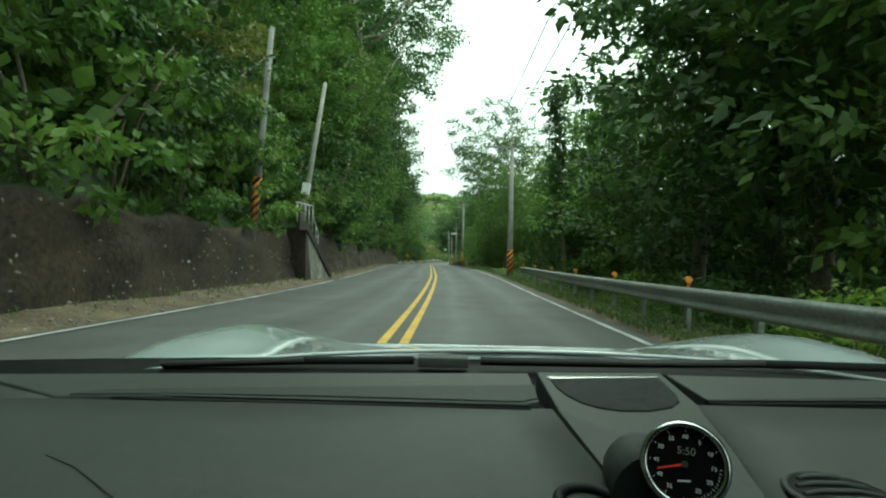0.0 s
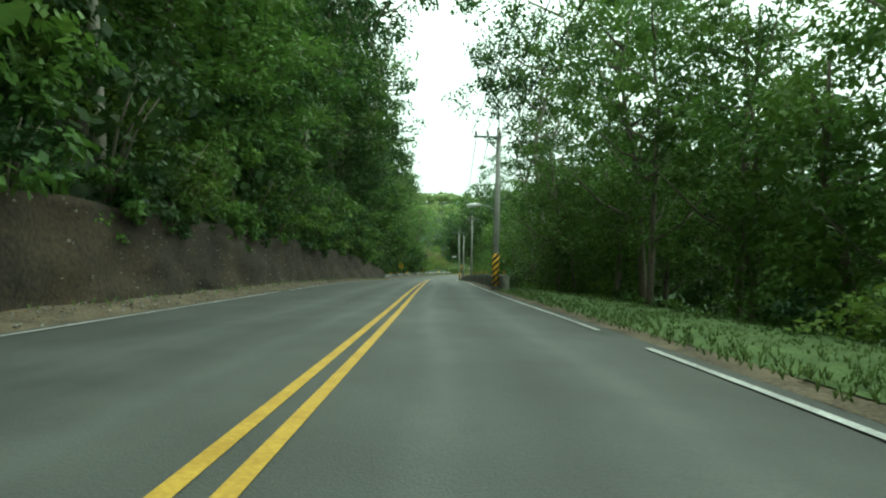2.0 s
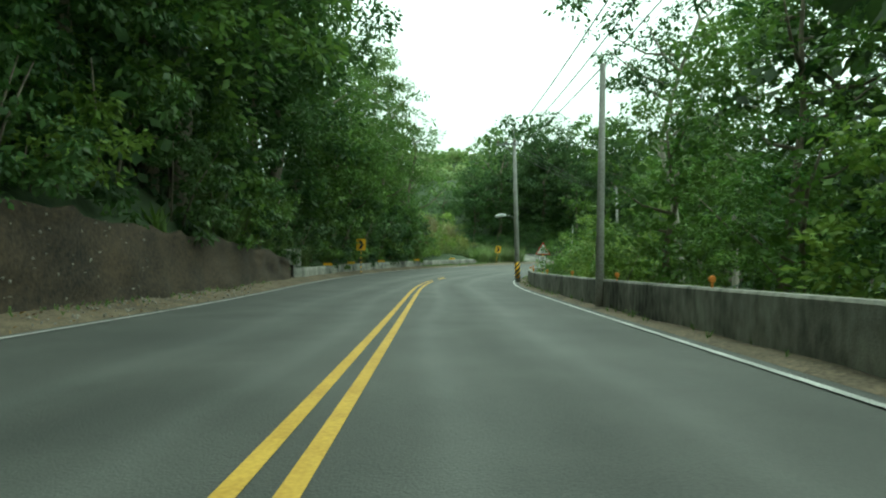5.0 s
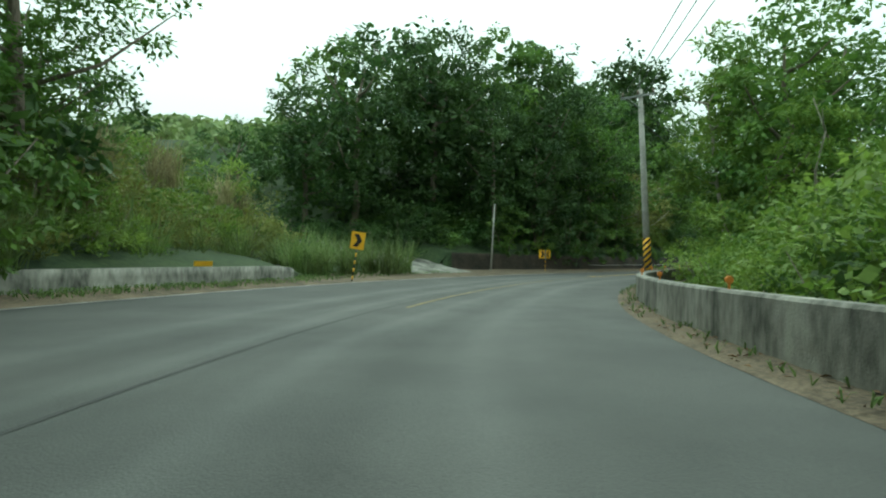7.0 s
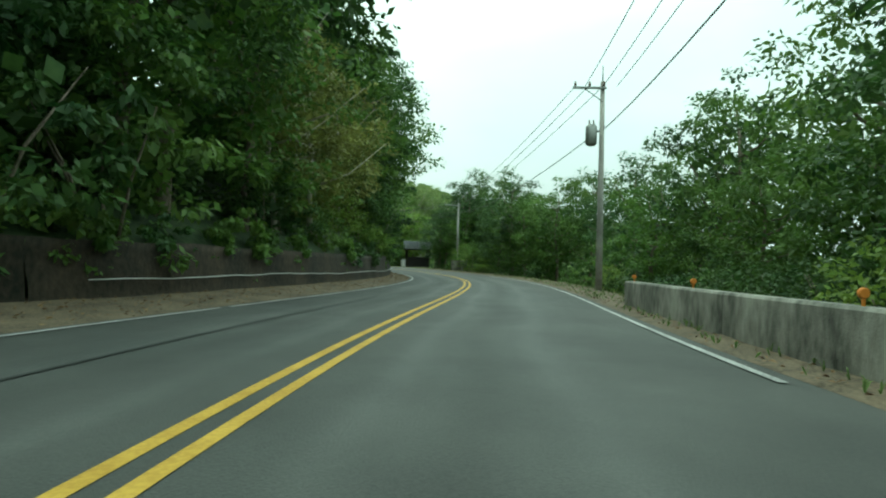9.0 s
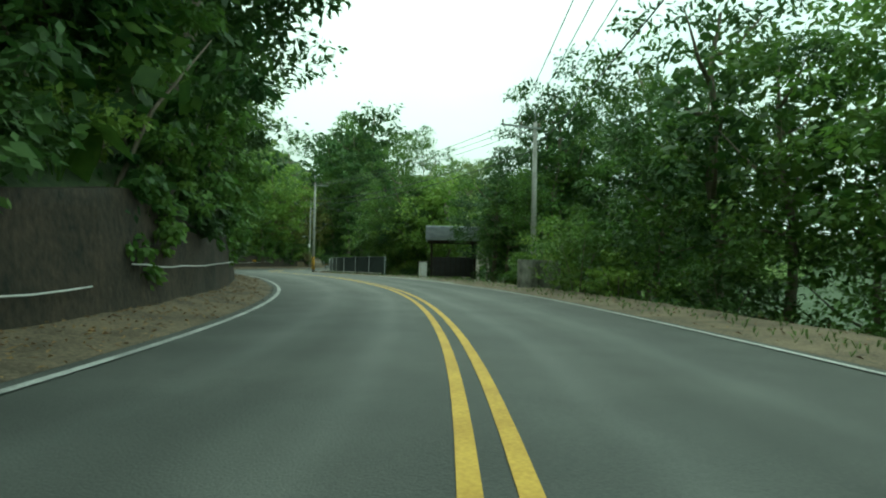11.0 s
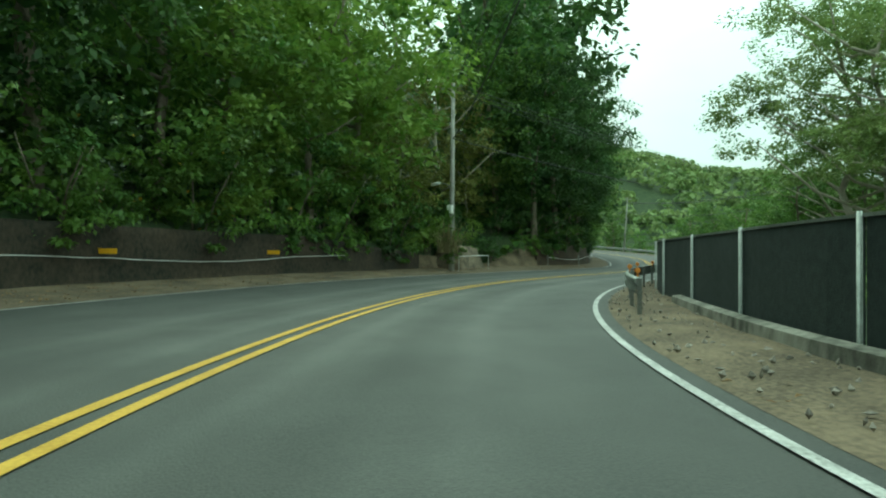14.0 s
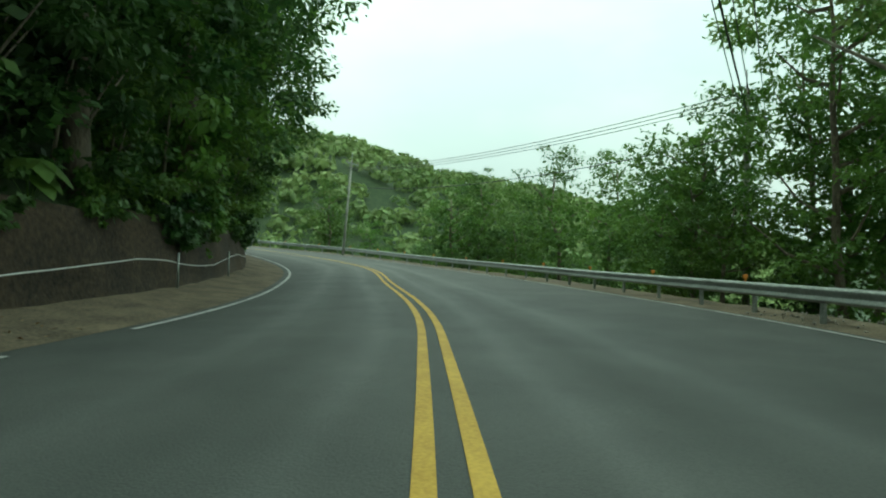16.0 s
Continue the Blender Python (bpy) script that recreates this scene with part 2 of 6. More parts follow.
# ---------------------------------------------------------------- plan of the road
HEAD_STEP, HEAD_FROM = 10.0, -30.0
HEADINGS = [0.0, 0.0, 0.0, 0.0, -0.1, 0.2, 0.4, 0.8, 2.2, 3.3, 3.4, 2.9, 2.3, 2.0, 1.8, 0.9, -2.2, -8.9, -18.0, -27.4, -36.1, -43.8, -49.6,
            -52.4, -51.9, -48.2, -42.0, -34.3, -26.4, -19.9, -17.1, -18.7, -25.0, -35.2, -46.2, -55.2, -59.5, -57.6, -54.1, -44.6, -30.2,
            -15.2, -0.2, 14.8, 29.8, 44.8]
HEIGHTS = [1.73, 0.87, 0.0, -0.78, -1.4, -2.02, -2.65, -3.34, -4.15, -5.08, -6.03, -6.84, -7.42, -7.8, -8.07, -8.31, -8.5, -8.65, -8.72,
           -8.67, -8.63, -8.68, -8.81, -8.73, -8.56, -8.5, -8.2, -7.5, -6.4, -5.2, -4.0]
MIDDLE = [-0.7, -0.7, -0.7, -0.7, -0.8, -1.1, -1.0, -0.7, -0.6, -0.8, -1.3, -2.1, -2.4, -2.1, -1.8, -1.4, -0.6, 0.0, 0.5, 0.9, 0.6, -1.1, -2.5, -2.3, 0.0, -0.2, -1.0, 1.0, 2.0, 2.6, 3.0]
RIGHT = [2.6, 2.6, 2.6, 2.8, 2.9, 2.8, 2.5, 2.7, 3.1, 3.3, 3.3, 2.8, 2.5, 2.5, 2.8, 3.2, 3.9, 4.5, 4.9, 5.4, 5.1, 3.2, 1.8, 2.2, 4.1, 6.5, 6.2, 6.4, 8.8, 8.6, 8.4]
LEFT = [-5.2, -5.3, -5.4, -5.3, -5.4, -6.0, -6.2, -6.2, -6.0, -6.0, -6.7, -8.4, -9.6, -8.7, -7.2, -5.9, -4.5, -3.6, -3.3, -3.5, -4.4, -6.9, -9.1, -8.5, -5.6, -4.4, -5.0, -4.2, -2.4, -1.4, -1.0]


def smooth(values, first, step, s):
    u = (np.asarray(s, float) - first) / step
    i = np.clip(np.floor(u).astype(int), 0, len(values) - 2)
    u = np.clip(u - i, 0, 1)
    v = np.asarray(values, float)
    a, b, c, d = v[np.maximum(i - 1, 0)], v[i], v[i + 1], v[np.minimum(i + 2, len(v) - 1)]
    return b + 0.5 * u * (c - a + u * (2 * a - 5 * b + 4 * c - d + u * (3 * (b - c) + d - a)))


REF_S = np.arange(-30.0, 420.01, 0.5)
REF_A = np.radians(smooth(HEADINGS, HEAD_FROM, HEAD_STEP, REF_S))
mid_a = (REF_A[1:] + REF_A[:-1]) / 2
REF_X = np.concatenate([[0], np.cumsum(-np.sin(mid_a) * 0.5)])
REF_Y = np.concatenate([[0], np.cumsum(np.cos(mid_a) * 0.5)])
zero = int(30 / 0.5)
REF_X, REF_Y = REF_X - REF_X[zero], REF_Y - REF_Y[zero]
REF_Z = smooth(HEIGHTS, -30.0, 15.0, REF_S)


def on_road(table, s):
    return float(smooth(table, -30.0, 15.0, s))


def middle(s):
    return on_road(MIDDLE, s)


def right(s):
    return on_road(RIGHT, s)


def left(s):
    return on_road(LEFT, s)


def at(s, lat, dz=0.0):
    """The place s metres along the road and lat metres to its right."""
    x, y, z, a = (float(np.interp(s, REF_S, q)) for q in (REF_X, REF_Y, REF_Z, REF_A))
    return Vector((x + lat * math.cos(a), y + lat * math.sin(a), z + dz))


def turn(s):
    """The road's heading in degrees."""
    return math.degrees(float(np.interp(s, REF_S, REF_A)))


def wall_lat(s):
    """Foot of the bank or wall on the uphill side."""
    extra = float(np.interp(s, [-30, 30, 60, 115, 130, 165.5, 170, 176, 183, 200, 240, 275, 290, 305, 318, 330, 336, 345, 420],
                            [1.0, 1.1, 1.2, 1.2, 1.3, 1.3, 4.5, 6.0, 6.0, 2.0, 1.6, 1.8, 3.0, 3.2, 3.0, 4.5, 3.6, 2.2, 1.8]))
    return left(s) - extra


def wall_high(s):
    return float(np.interp(s, [-30, 15, 35, 60, 110, 131, 133.5, 165, 168, 178, 183.4, 184.0, 200, 236, 244, 286, 292, 316, 321, 332, 338, 350, 420],
                           [2.3, 2.0, 2.2, 2.5, 2.3, 1.7, 0.75, 0.75, 0.3, 0.25, 0.3, 1.55, 1.4, 1.6, 2.7, 2.6, 2.0, 1.9, 1.4, 0.4, 1.8, 2.0, 2.0]))


def drop_lat(s):
    """Outer edge of the verge on the valley side."""
    return right(s) + float(np.interp(s, [-30, 28, 33, 62, 68, 200, 206, 240, 262, 280, 292, 300, 308, 314, 318, 420], [1.6, 1.6, 3.2, 3.2, 1.4, 1.4, 2.2, 3.0, 4.0, 3.5, 2.4, 2.3, 2.3, 2.2, 2.2, 2.2]))


# ---------------------------------------------------------------- mesh helpers
def mesh_of(name, verts, faces, material, smooth_faces=False):
    me = bpy.data.meshes.new(name)
    me.from_pydata([tuple(v) for v in verts], [], faces)
    me.materials.append(material)
    if smooth_faces:
        me.polygons.foreach_set("use_smooth", [True] * len(me.polygons))
    me.update()
    return me


def part(name, data, material=None, parent=None, label=""):
    """Links a bmesh or mesh as one object under a thing or a part."""
    if isinstance(data, bmesh.types.BMesh):
        me = bpy.data.meshes.new(name)
        data.to_mesh(me)
        data.free()
        me.materials.append(material)
    else:
        me = data
    ob = new(name, me)
    if parent:
        ob.parent = parent
    return tagged(ob, label) if label else ob


def thing(name, m, label, category, group="", kind=""):
    ob = new(name)
    ob.matrix_world = m
    ob.empty_display_size = 0.2
    return tagged(ob, label, category, group, kind)


def bm_box(size, centre=(0, 0, 0), bevel=0.0, bm=None, m=None):
    bm = bm or bmesh.new()
    got = bmesh.ops.create_cube(bm, size=1, matrix=(m or Matrix.Identity(4)) @ Matrix.Translation(centre) @ Matrix.Diagonal((*size, 1)))
    if bevel:
        edges = list({e for v in got["verts"] for e in v.link_edges})
        bmesh.ops.bevel(bm, geom=edges, offset=bevel, segments=2, affect="EDGES", profile=0.7)
    return bm


def bm_tube(points, radii, sides=10, bm=None, caps=True):
    """A round tube along points."""
    bm = bm or bmesh.new()
    pts = [Vector(p) for p in points]
    radii = radii if isinstance(radii, (list, tuple)) else [radii] * len(pts)
    rings, side = [], None
    for i, p in enumerate(pts):
        d = (pts[min(i + 1, len(pts) - 1)] - pts[max(i - 1, 0)]).normalized()
        if side is None:
            side = d.orthogonal().normalized()
        side = (side - d * side.dot(d)).normalized()
        other = d.cross(side)
        rings.append([bm.verts.new(p + radii[i] * (math.cos(2 * math.pi * k / sides) * side + math.sin(2 * math.pi * k / sides) * other)) for k in range(sides)])
    for a, b in zip(rings, rings[1:]):
        for k in range(sides):
            f = bm.faces.new((a[k], a[(k + 1) % sides], b[(k + 1) % sides], b[k]))
            f.smooth = True
    if caps:
        bm.faces.new(rings[0][::-1])
        bm.faces.new(rings[-1])
    return bm


def ribbon(name, s0, s1, ds, columns, material, rough=0.0, seed=0, smooth_faces=True):
    """A sheet along the road; columns are (lat of s, height of s)."""
    n = max(2, int(round((s1 - s0) / ds)) + 1)
    verts, faces, w = [], [], len(columns)
    for i in range(n):
        s = s0 + (s1 - s0) * i / (n - 1)
        for j, (lat, dz) in enumerate(columns):
            p = at(s, lat(s) if callable(lat) else lat, dz(s) if callable(dz) else dz)
            if rough and 0 < j < w - 1:
                p += rough * noise.noise_vector(p * 0.9 + Vector((seed, 0, 0))) + 0.5 * rough * noise.noise_vector(p * 2.7)
            verts.append(p)
    for i in range(n - 1):
        for j in range(w - 1):
            a = i * w + j
            faces.append((a, a + 1, a + w + 1, a + w))
    return mesh_of(name, verts, faces, material, smooth_faces)


def sweep(name, s0, s1, ds, profile, material, lat, ends=True, closed=True, smooth_faces=False):
    """A closed cross-section (across, up) carried along the road at lat(s)."""
    n = max(2, int(round((s1 - s0) / ds)) + 1)
    verts, faces, w = [], [], len(profile)
    for i in range(n):
        s = s0 + (s1 - s0) * i / (n - 1)
        verts += [at(s, lat(s) + a, u) for a, u in profile]
    for i in range(n - 1):
        for j in range(w if closed else w - 1):
            a, b = i * w + j, i * w + (j + 1) % w
            faces.append((a, b, b + w, a + w))
    if ends and closed:
        faces += [tuple(range(w))[::-1], tuple(range((n - 1) * w, n * w))]
    return mesh_of(name, verts, faces, material, smooth_faces)


# ---------------------------------------------------------------- ground, road, verges
def profile(s, lat):
    """Height of the ground over the road's, off the road."""
    wl_, dl = wall_lat(s), drop_lat(s)
    if lat < wl_:
        d = wl_ - lat
        rise = float(np.interp(s, [20, 50, 120, 150, 163, 182, 190, 230, 284, 292, 332, 345], [0.65, 0.95, 0.9, 0.6, 0.16, 0.16, 0.45, 0.6, 0.7, 0.38, 0.42, 0.9]))
        return wall_high(s) - 0.15 + min(d, 24) * rise + max(0, min(d - 24, 40)) * 0.18
    if lat > dl:
        d = lat - dl
        return -0.12 - min(d, 26) * 0.42
    return -0.12


HILLS = [(320, 465, 36, 70), (420, 430, 27, 80), (235, 470, 34, 50), (540, 330, 26, 100)]


def ground_z(x, y):
    i = int(np.argmin((REF_X - x) ** 2 + (REF_Y - y) ** 2))
    dx, dy, a = x - REF_X[i], y - REF_Y[i], REF_A[i]
    side = dx * math.cos(a) + dy * math.sin(a)
    d = math.hypot(dx, dy)
    lat = math.copysign(d, side)
    z = REF_Z[i] + profile(REF_S[i], lat)
    if d > 40:
        z += min(1, (d - 40) / 80) * 7 * noise.noise(Vector((x, y, 0)) * 0.013) + min(1, (d - 40) / 80) * 3 * noise.noise(Vector((x, y, 5)) * 0.04)
    for hx, hy, high, wide in HILLS:
        z += high * math.exp(-((x - hx) ** 2 + (y - hy) ** 2) / (2 * wide * wide)) * min(1.0, max(0.0, (d - 16) / 40))
    return z, d, lat, REF_S[i]


def make_ground():
    def lines(lo, hi, step):
        inner = list(np.arange(lo, hi + 0.1, step))
        out, d = [], step
        while (out[-1] if out else 0) < 2600:
            d *= 1.35
            out.append((out[-1] if out else 0) + d)
        return [lo - o for o in reversed(out)] + inner + [hi + o for o in out]
    xs, ys = lines(-70, 250, 4.0), lines(-60, 420, 4.0)
    verts, faces = [], []
    for y in ys:
        for x in xs:
            z, d, lat, s = ground_z(x, y)
            if d < 22 and wall_lat(s) - 5.5 < lat < drop_lat(s) + 3:
                z = float(np.interp(s, REF_S, REF_Z)) - 0.9
            verts.append((x, y, z))
    w = len(xs)
    for j in range(len(ys) - 1):
        for i in range(w - 1):
            a = j * w + i
            faces.append((a, a + 1, a + w + 1, a + w))
    tagged(part("ground", mesh_of("ground", verts, faces, FOREST, True)), "dark wooded hillside ground under the trees", "ground", kind="structure")


make_ground()
S0, S1 = -28.0, 412.0
road = part("road", ribbon("road", S0, S1, 1.0, [(lambda s, k=k: (left(s) - 0.35) * (1 - k / 8) + (right(s) + 0.35) * k / 8, 0.03 * (1 - abs(k / 4 - 1))) for k in range(9)], ASPHALT))
across = road.data.attributes.new("across", "FLOAT", "POINT")
across.data.foreach_set("value", [((left(s) - 0.35) * (1 - k / 8) + (right(s) + 0.35) * k / 8 - middle(s)) for s in np.linspace(S0, S1, len(road.data.vertices) // 9) for k in range(9)])
tagged(road, "worn grey asphalt mountain road", "road", kind="structure")


def marking(name, lat, s0, s1, width, material, label, dz=0.036):
    me = ribbon(name, s0, s1, 0.8, [(lambda s: lat(s) - width / 2, dz), (lambda s: lat(s) + width / 2, dz)], material)
    return tagged(part(name, me), label, "road marking", kind="structure")


for a, b in ((S0, 137.0), (139.5, 141.5), (184.0, S1)):
    marking("yellow_line", lambda s: middle(s) - 0.14, a, b, 0.12, YELLOW_PAINT, "yellow centre line painted on the asphalt")
marking("yellow_line", lambda s: middle(s) + 0.14, 158.0, 184.0, 0.1, WORN_YELLOW, "faded yellow centre line through the junction")
for a, b in ((S0, 135.5), (138.0, 140.5), (184.0, S1)):
    marking("yellow_line", lambda s: middle(s) + 0.14, a, b, 0.12, YELLOW_PAINT, "yellow centre line painted on the asphalt")
for a, b in ((S0, 25.0), (26.2, 63.0), (64.5, 200), (200.4, 333.5), (335, 343), (345.2, S1)):
    marking("edge_line", left, a, b, 0.115, WHITE_PAINT, "worn white edge line beside the bank", 0.02)
for a, b in ((S0, 48.5), (50.5, 72.0), (72.8, 142.0), (194.0, S1)):
    marking("edge_line", right, a, b, 0.105, WHITE_PAINT, "worn white edge line on the valley side", 0.02)

# repairs, seams and a drain cover in the asphalt
for s0, s1, a, b in ((139.0, 168.0, -0.31, -0.25), (186.0, 206.0, -2.3, -2.24)):
    me = ribbon("asphalt_patch", s0, s1, 0.7, [(lambda s, a=a: middle(s) + a, 0.03), (lambda s, b=b: middle(s) + b, 0.03)], PATCH)
    tagged(part("asphalt_patch", me), "narrow dark sealed seam in the asphalt", "road patch", kind="structure")
# verges
verge_l = ribbon("verge_uphill", S0, S1, 0.8, [(lambda s: left(s) - 0.28, 0.004), (lambda s: left(s) * 0.7 + wall_lat(s) * 0.3 - 0.1, 0.05),
                 (lambda s: left(s) * 0.35 + wall_lat(s) * 0.65, 0.1), (lambda s: wall_lat(s) + 0.05, 0.2), (lambda s: wall_lat(s) - 0.5, 0.24)], DIRT, 0.05)
tagged(part("verge_uphill", verge_l), "brown dirt verge with leaf litter below the bank", "verge", kind="structure")
verge_r = ribbon("verge_valley", S0, S1, 0.8, [(lambda s: right(s) + 0.28, 0.004), (lambda s: right(s) * 0.6 + drop_lat(s) * 0.4, 0.04),
                 (lambda s: right(s) * 0.25 + drop_lat(s) * 0.75, 0.06), (lambda s: drop_lat(s), 0.0), (lambda s: drop_lat(s) + 1.5, -0.5), (lambda s: drop_lat(s) + 4.5, -1.9)], DIRT, 0.05)
tagged(part("verge_valley", verge_r), "gravelly dirt verge falling away to the valley", "verge", kind="structure")

lawn = ribbon("grass_verge", 31.0, 67.0, 0.7, [(lambda s: right(s) + 0.7, 0.03), (lambda s: right(s) + 1.3, 0.1), (lambda s: right(s) + 2.2, 0.12), (lambda s: drop_lat(s) - 0.1, 0.08), (lambda s: drop_lat(s) + 1.5, -0.42)], VERGE_GRASS, 0.05)
tagged(part("grass_verge", lawn), "bright green grass verge under the trees", "grass", kind="structure")


def bank(name, s0, s1, material, label, rough, slope, rows=7, cap=0.0):
    """A wall or cut bank on the uphill side with a rough face; its top leans back into the hill."""
    cols = [(lambda s: wall_lat(s) + 0.06, 0.0)]
    for k in range(1, rows + 1):
        u = k / rows
        cols.append((lambda s, u=u: wall_lat(s) - slope * u * wall_high(s), lambda s, u=u: u * wall_high(s)))
    if cap:
        cols.append((lambda s: wall_lat(s) - slope * wall_high(s) - cap, lambda s: wall_high(s)))
        cols.append((lambda s: wall_lat(s) - slope * wall_high(s) - cap, lambda s: 0.0))
    else:
        cols.append((lambda s: wall_lat(s) - slope * wall_high(s) - 0.5, lambda s: wall_high(s) + 0.02))
    back = [(lambda s: wall_lat(s) - slope * wall_high(s) - max(cap, 0.35), lambda s: wall_high(s) - 0.06)]
    for d in (1.2, 2.4, 4.5, 8.0):
        back.append((lambda s, d=d: wall_lat(s) - slope * wall_high(s) - d, lambda s, d=d: profile(s, wall_lat(s) - d) + 0.2))
    back.append((lambda s: wall_lat(s) - 12.0, lambda s: profile(s, wall_lat(s) - 12) - 0.8))
    tagged(part("wooded_slope", ribbon("wooded_slope", s0, s1, 1.2, back, FOREST, 0.2, seed=s0)), "dark leafy slope above the road", "slope", kind="structure")
    return tagged(part(name, ribbon(name, s0, s1, 0.6, cols, material, rough, seed=s0)), label, "bank" if rough > 0.05 else "wall", kind="structure")


bank("earth_bank", S0, 133.0, SOIL, "cut bank of brown earth and stones", 0.24, 0.16, 12)
bank("low_concrete_wall", 133.0, 166.0, CONCRETE, "low stained concrete wall along the outside of the bend", 0.012, 0.03, 3, 0.3)
bank("grass_bank", 166.0, 184.0, FOREST, "low grassy bank at the mouth of a side track", 0.04, 0.08)
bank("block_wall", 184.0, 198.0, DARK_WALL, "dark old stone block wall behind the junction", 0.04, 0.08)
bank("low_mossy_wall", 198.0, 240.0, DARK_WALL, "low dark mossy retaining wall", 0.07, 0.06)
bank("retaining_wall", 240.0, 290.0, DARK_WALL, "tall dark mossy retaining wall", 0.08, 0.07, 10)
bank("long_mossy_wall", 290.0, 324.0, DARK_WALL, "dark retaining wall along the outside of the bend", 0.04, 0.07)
bank("dirt_bank", 324.0, 338.0, DIRT, "trampled dirt opening between two banks", 0.15, 0.5)
bank("dark_bank", 338.0, S1, SOIL, "shaded earth bank round the inside of the bend", 0.12, 0.15)

# ---------------------------------------------------------------- guard rails and parapets
W_BEAM = [(-0.02, 0.43), (0.045, 0.46), (0.05, 0.50), (0.0, 0.55), (0.0, 0.6), (0.05, 0.65), (0.045, 0.71), (-0.02, 0.745), (-0.03, 0.735), (0.03, 0.7),
          (0.033, 0.66), (-0.015, 0.605), (-0.015, 0.545), (0.033, 0.495), (0.03, 0.47), (-0.03, 0.44)]
W_BEAM = [(-a, u) for a, u in W_BEAM]


def reflector(parent, p, yaw):
    bm = bm_box((0.03, 0.02, 0.09), (0, 0, 0.045))
    bm_tube([(0, -0.022, 0.135), (0, -0.016, 0.135), (0, 0.016, 0.135), (0, 0.022, 0.135)], [0.045, 0.058, 0.058, 0.045], 14, bm)
    ob = part("reflector", bm, SIGN_ORANGE, parent, "round orange reflector")
    ob.matrix_world = Matrix.Translation(p) @ pose(0, 0, 0, 0, 0, yaw)
    return ob


def guardrail(s0, s1, lat, label, step=4.0):
    root = thing("guardrail", Matrix.Translation(at(s0, lat(s0))), label, "guardrail", "guardrails along the road")
    inv = root.matrix_world.inverted()
    beam = part("beam", sweep("beam", s0, s1, 0.8, W_BEAM, GALV, lat, smooth_faces=True), None, root)
    beam.matrix_parent_inverse = inv
    bm = bm_box((0.075, 0.1, 0.95), (0.08, 0, 0.245), 0.008)
    post = None
    n = int((s1 - s0) / 2.0)
    for k in range(n + 1):
        s = s0 + 0.3 + (s1 - s0 - 0.6) * k / n
        if post is None:
            post = part("post", bm, GALV, root, "galvanised post")
            ob = post
        else:
            ob = part("post", post.data, None, root, "galvanised post")
        ob.matrix_parent_inverse = inv
        ob.matrix_basis = Matrix.Translation(at(s, lat(s))) @ pose(0, 0, 0, 0, 0, turn(s))
    n = int((s1 - s0) / step)
    for k in range(n + 1):
        s = s0 + 0.5 + step * k
        if s < s1:
            ob = reflector(root, (0, 0, 0), 0)
            ob.matrix_parent_inverse = inv
            ob.matrix_basis = Matrix.Translation(at(s, lat(s) + 0.06, 0.72)) @ pose(0, 0, 0, 0, 0, turn(s))
    return root


PARAPET = [(0.0, -0.9), (0.0, 0.72), (0.03, 0.76), (0.27, 0.76), (0.3, 0.72), (0.3, -0.9)]


def parapet(s0, s1, lat, label, step=5.0):
    root = thing("concrete_parapet", Matrix.Translation(at(s0, lat(s0))), label, "parapet wall", "concrete parapets along the road")
    inv = root.matrix_world.inverted()
    s = s0
    while s < s1 - 0.5:
        e = min(s1, s + 8.0)
        ob = part("wall_section", sweep("wall_section", s, e - 0.025, 0.9, PARAPET, CONCRETE, lat), None, root)
        ob.matrix_parent_inverse = inv
        s = e
    s = s0 + 0.8
    while s < s1:
        ob = reflector(root, (0, 0, 0), 0)
        ob.matrix_parent_inverse = inv
        ob.matrix_basis = Matrix.Translation(at(s, lat(s) + 0.15, 0.76)) @ pose(0, 0, 0, 0, 0, turn(s))
        s += step
    return root


guardrail(-20, 29.0, lambda s: right(s) + 1.0, "galvanised W-beam guardrail with orange reflectors above the valley")
guardrail(305.6, 404.0, lambda s: right(s) + 0.7, "galvanised W-beam guardrail round the outside of the bend")
parapet(66.9, 133.0, lambda s: right(s) + 0.75, "weathered grey concrete parapet with orange reflectors")
parapet(133.6, 205.0, lambda s: right(s) + 0.85 - 0.0, "stained concrete parapet on the inside of the bend")


# ---------------------------------------------------------------- poles
def helix(radius, z0, z1, pitch=0.3, rise=0.95, share=0.5, sides=20):
    """Diagonal bands wound on a post."""
    bm = bmesh.new()
    for b in range(-int(rise / pitch) - 1, int((z1 - z0) / pitch) + 1):
        prev = None
        for k in range(sides + 1):
            a = 2 * math.pi * k / sides
            lo = z0 + pitch * b + rise * k / sides
            ends = [min(max(z, z0), z1) for z in (lo, lo + pitch * share)]
            if ends[1] - ends[0] < 1e-4:
                prev = None
                continue
            row = [bm.verts.new((radius * math.cos(a), radius * math.sin(a), z)) for z in ends]
            if prev:
                bm.faces.new((prev[0], row[0], row[1], prev[1]))
            prev = row
    return bm


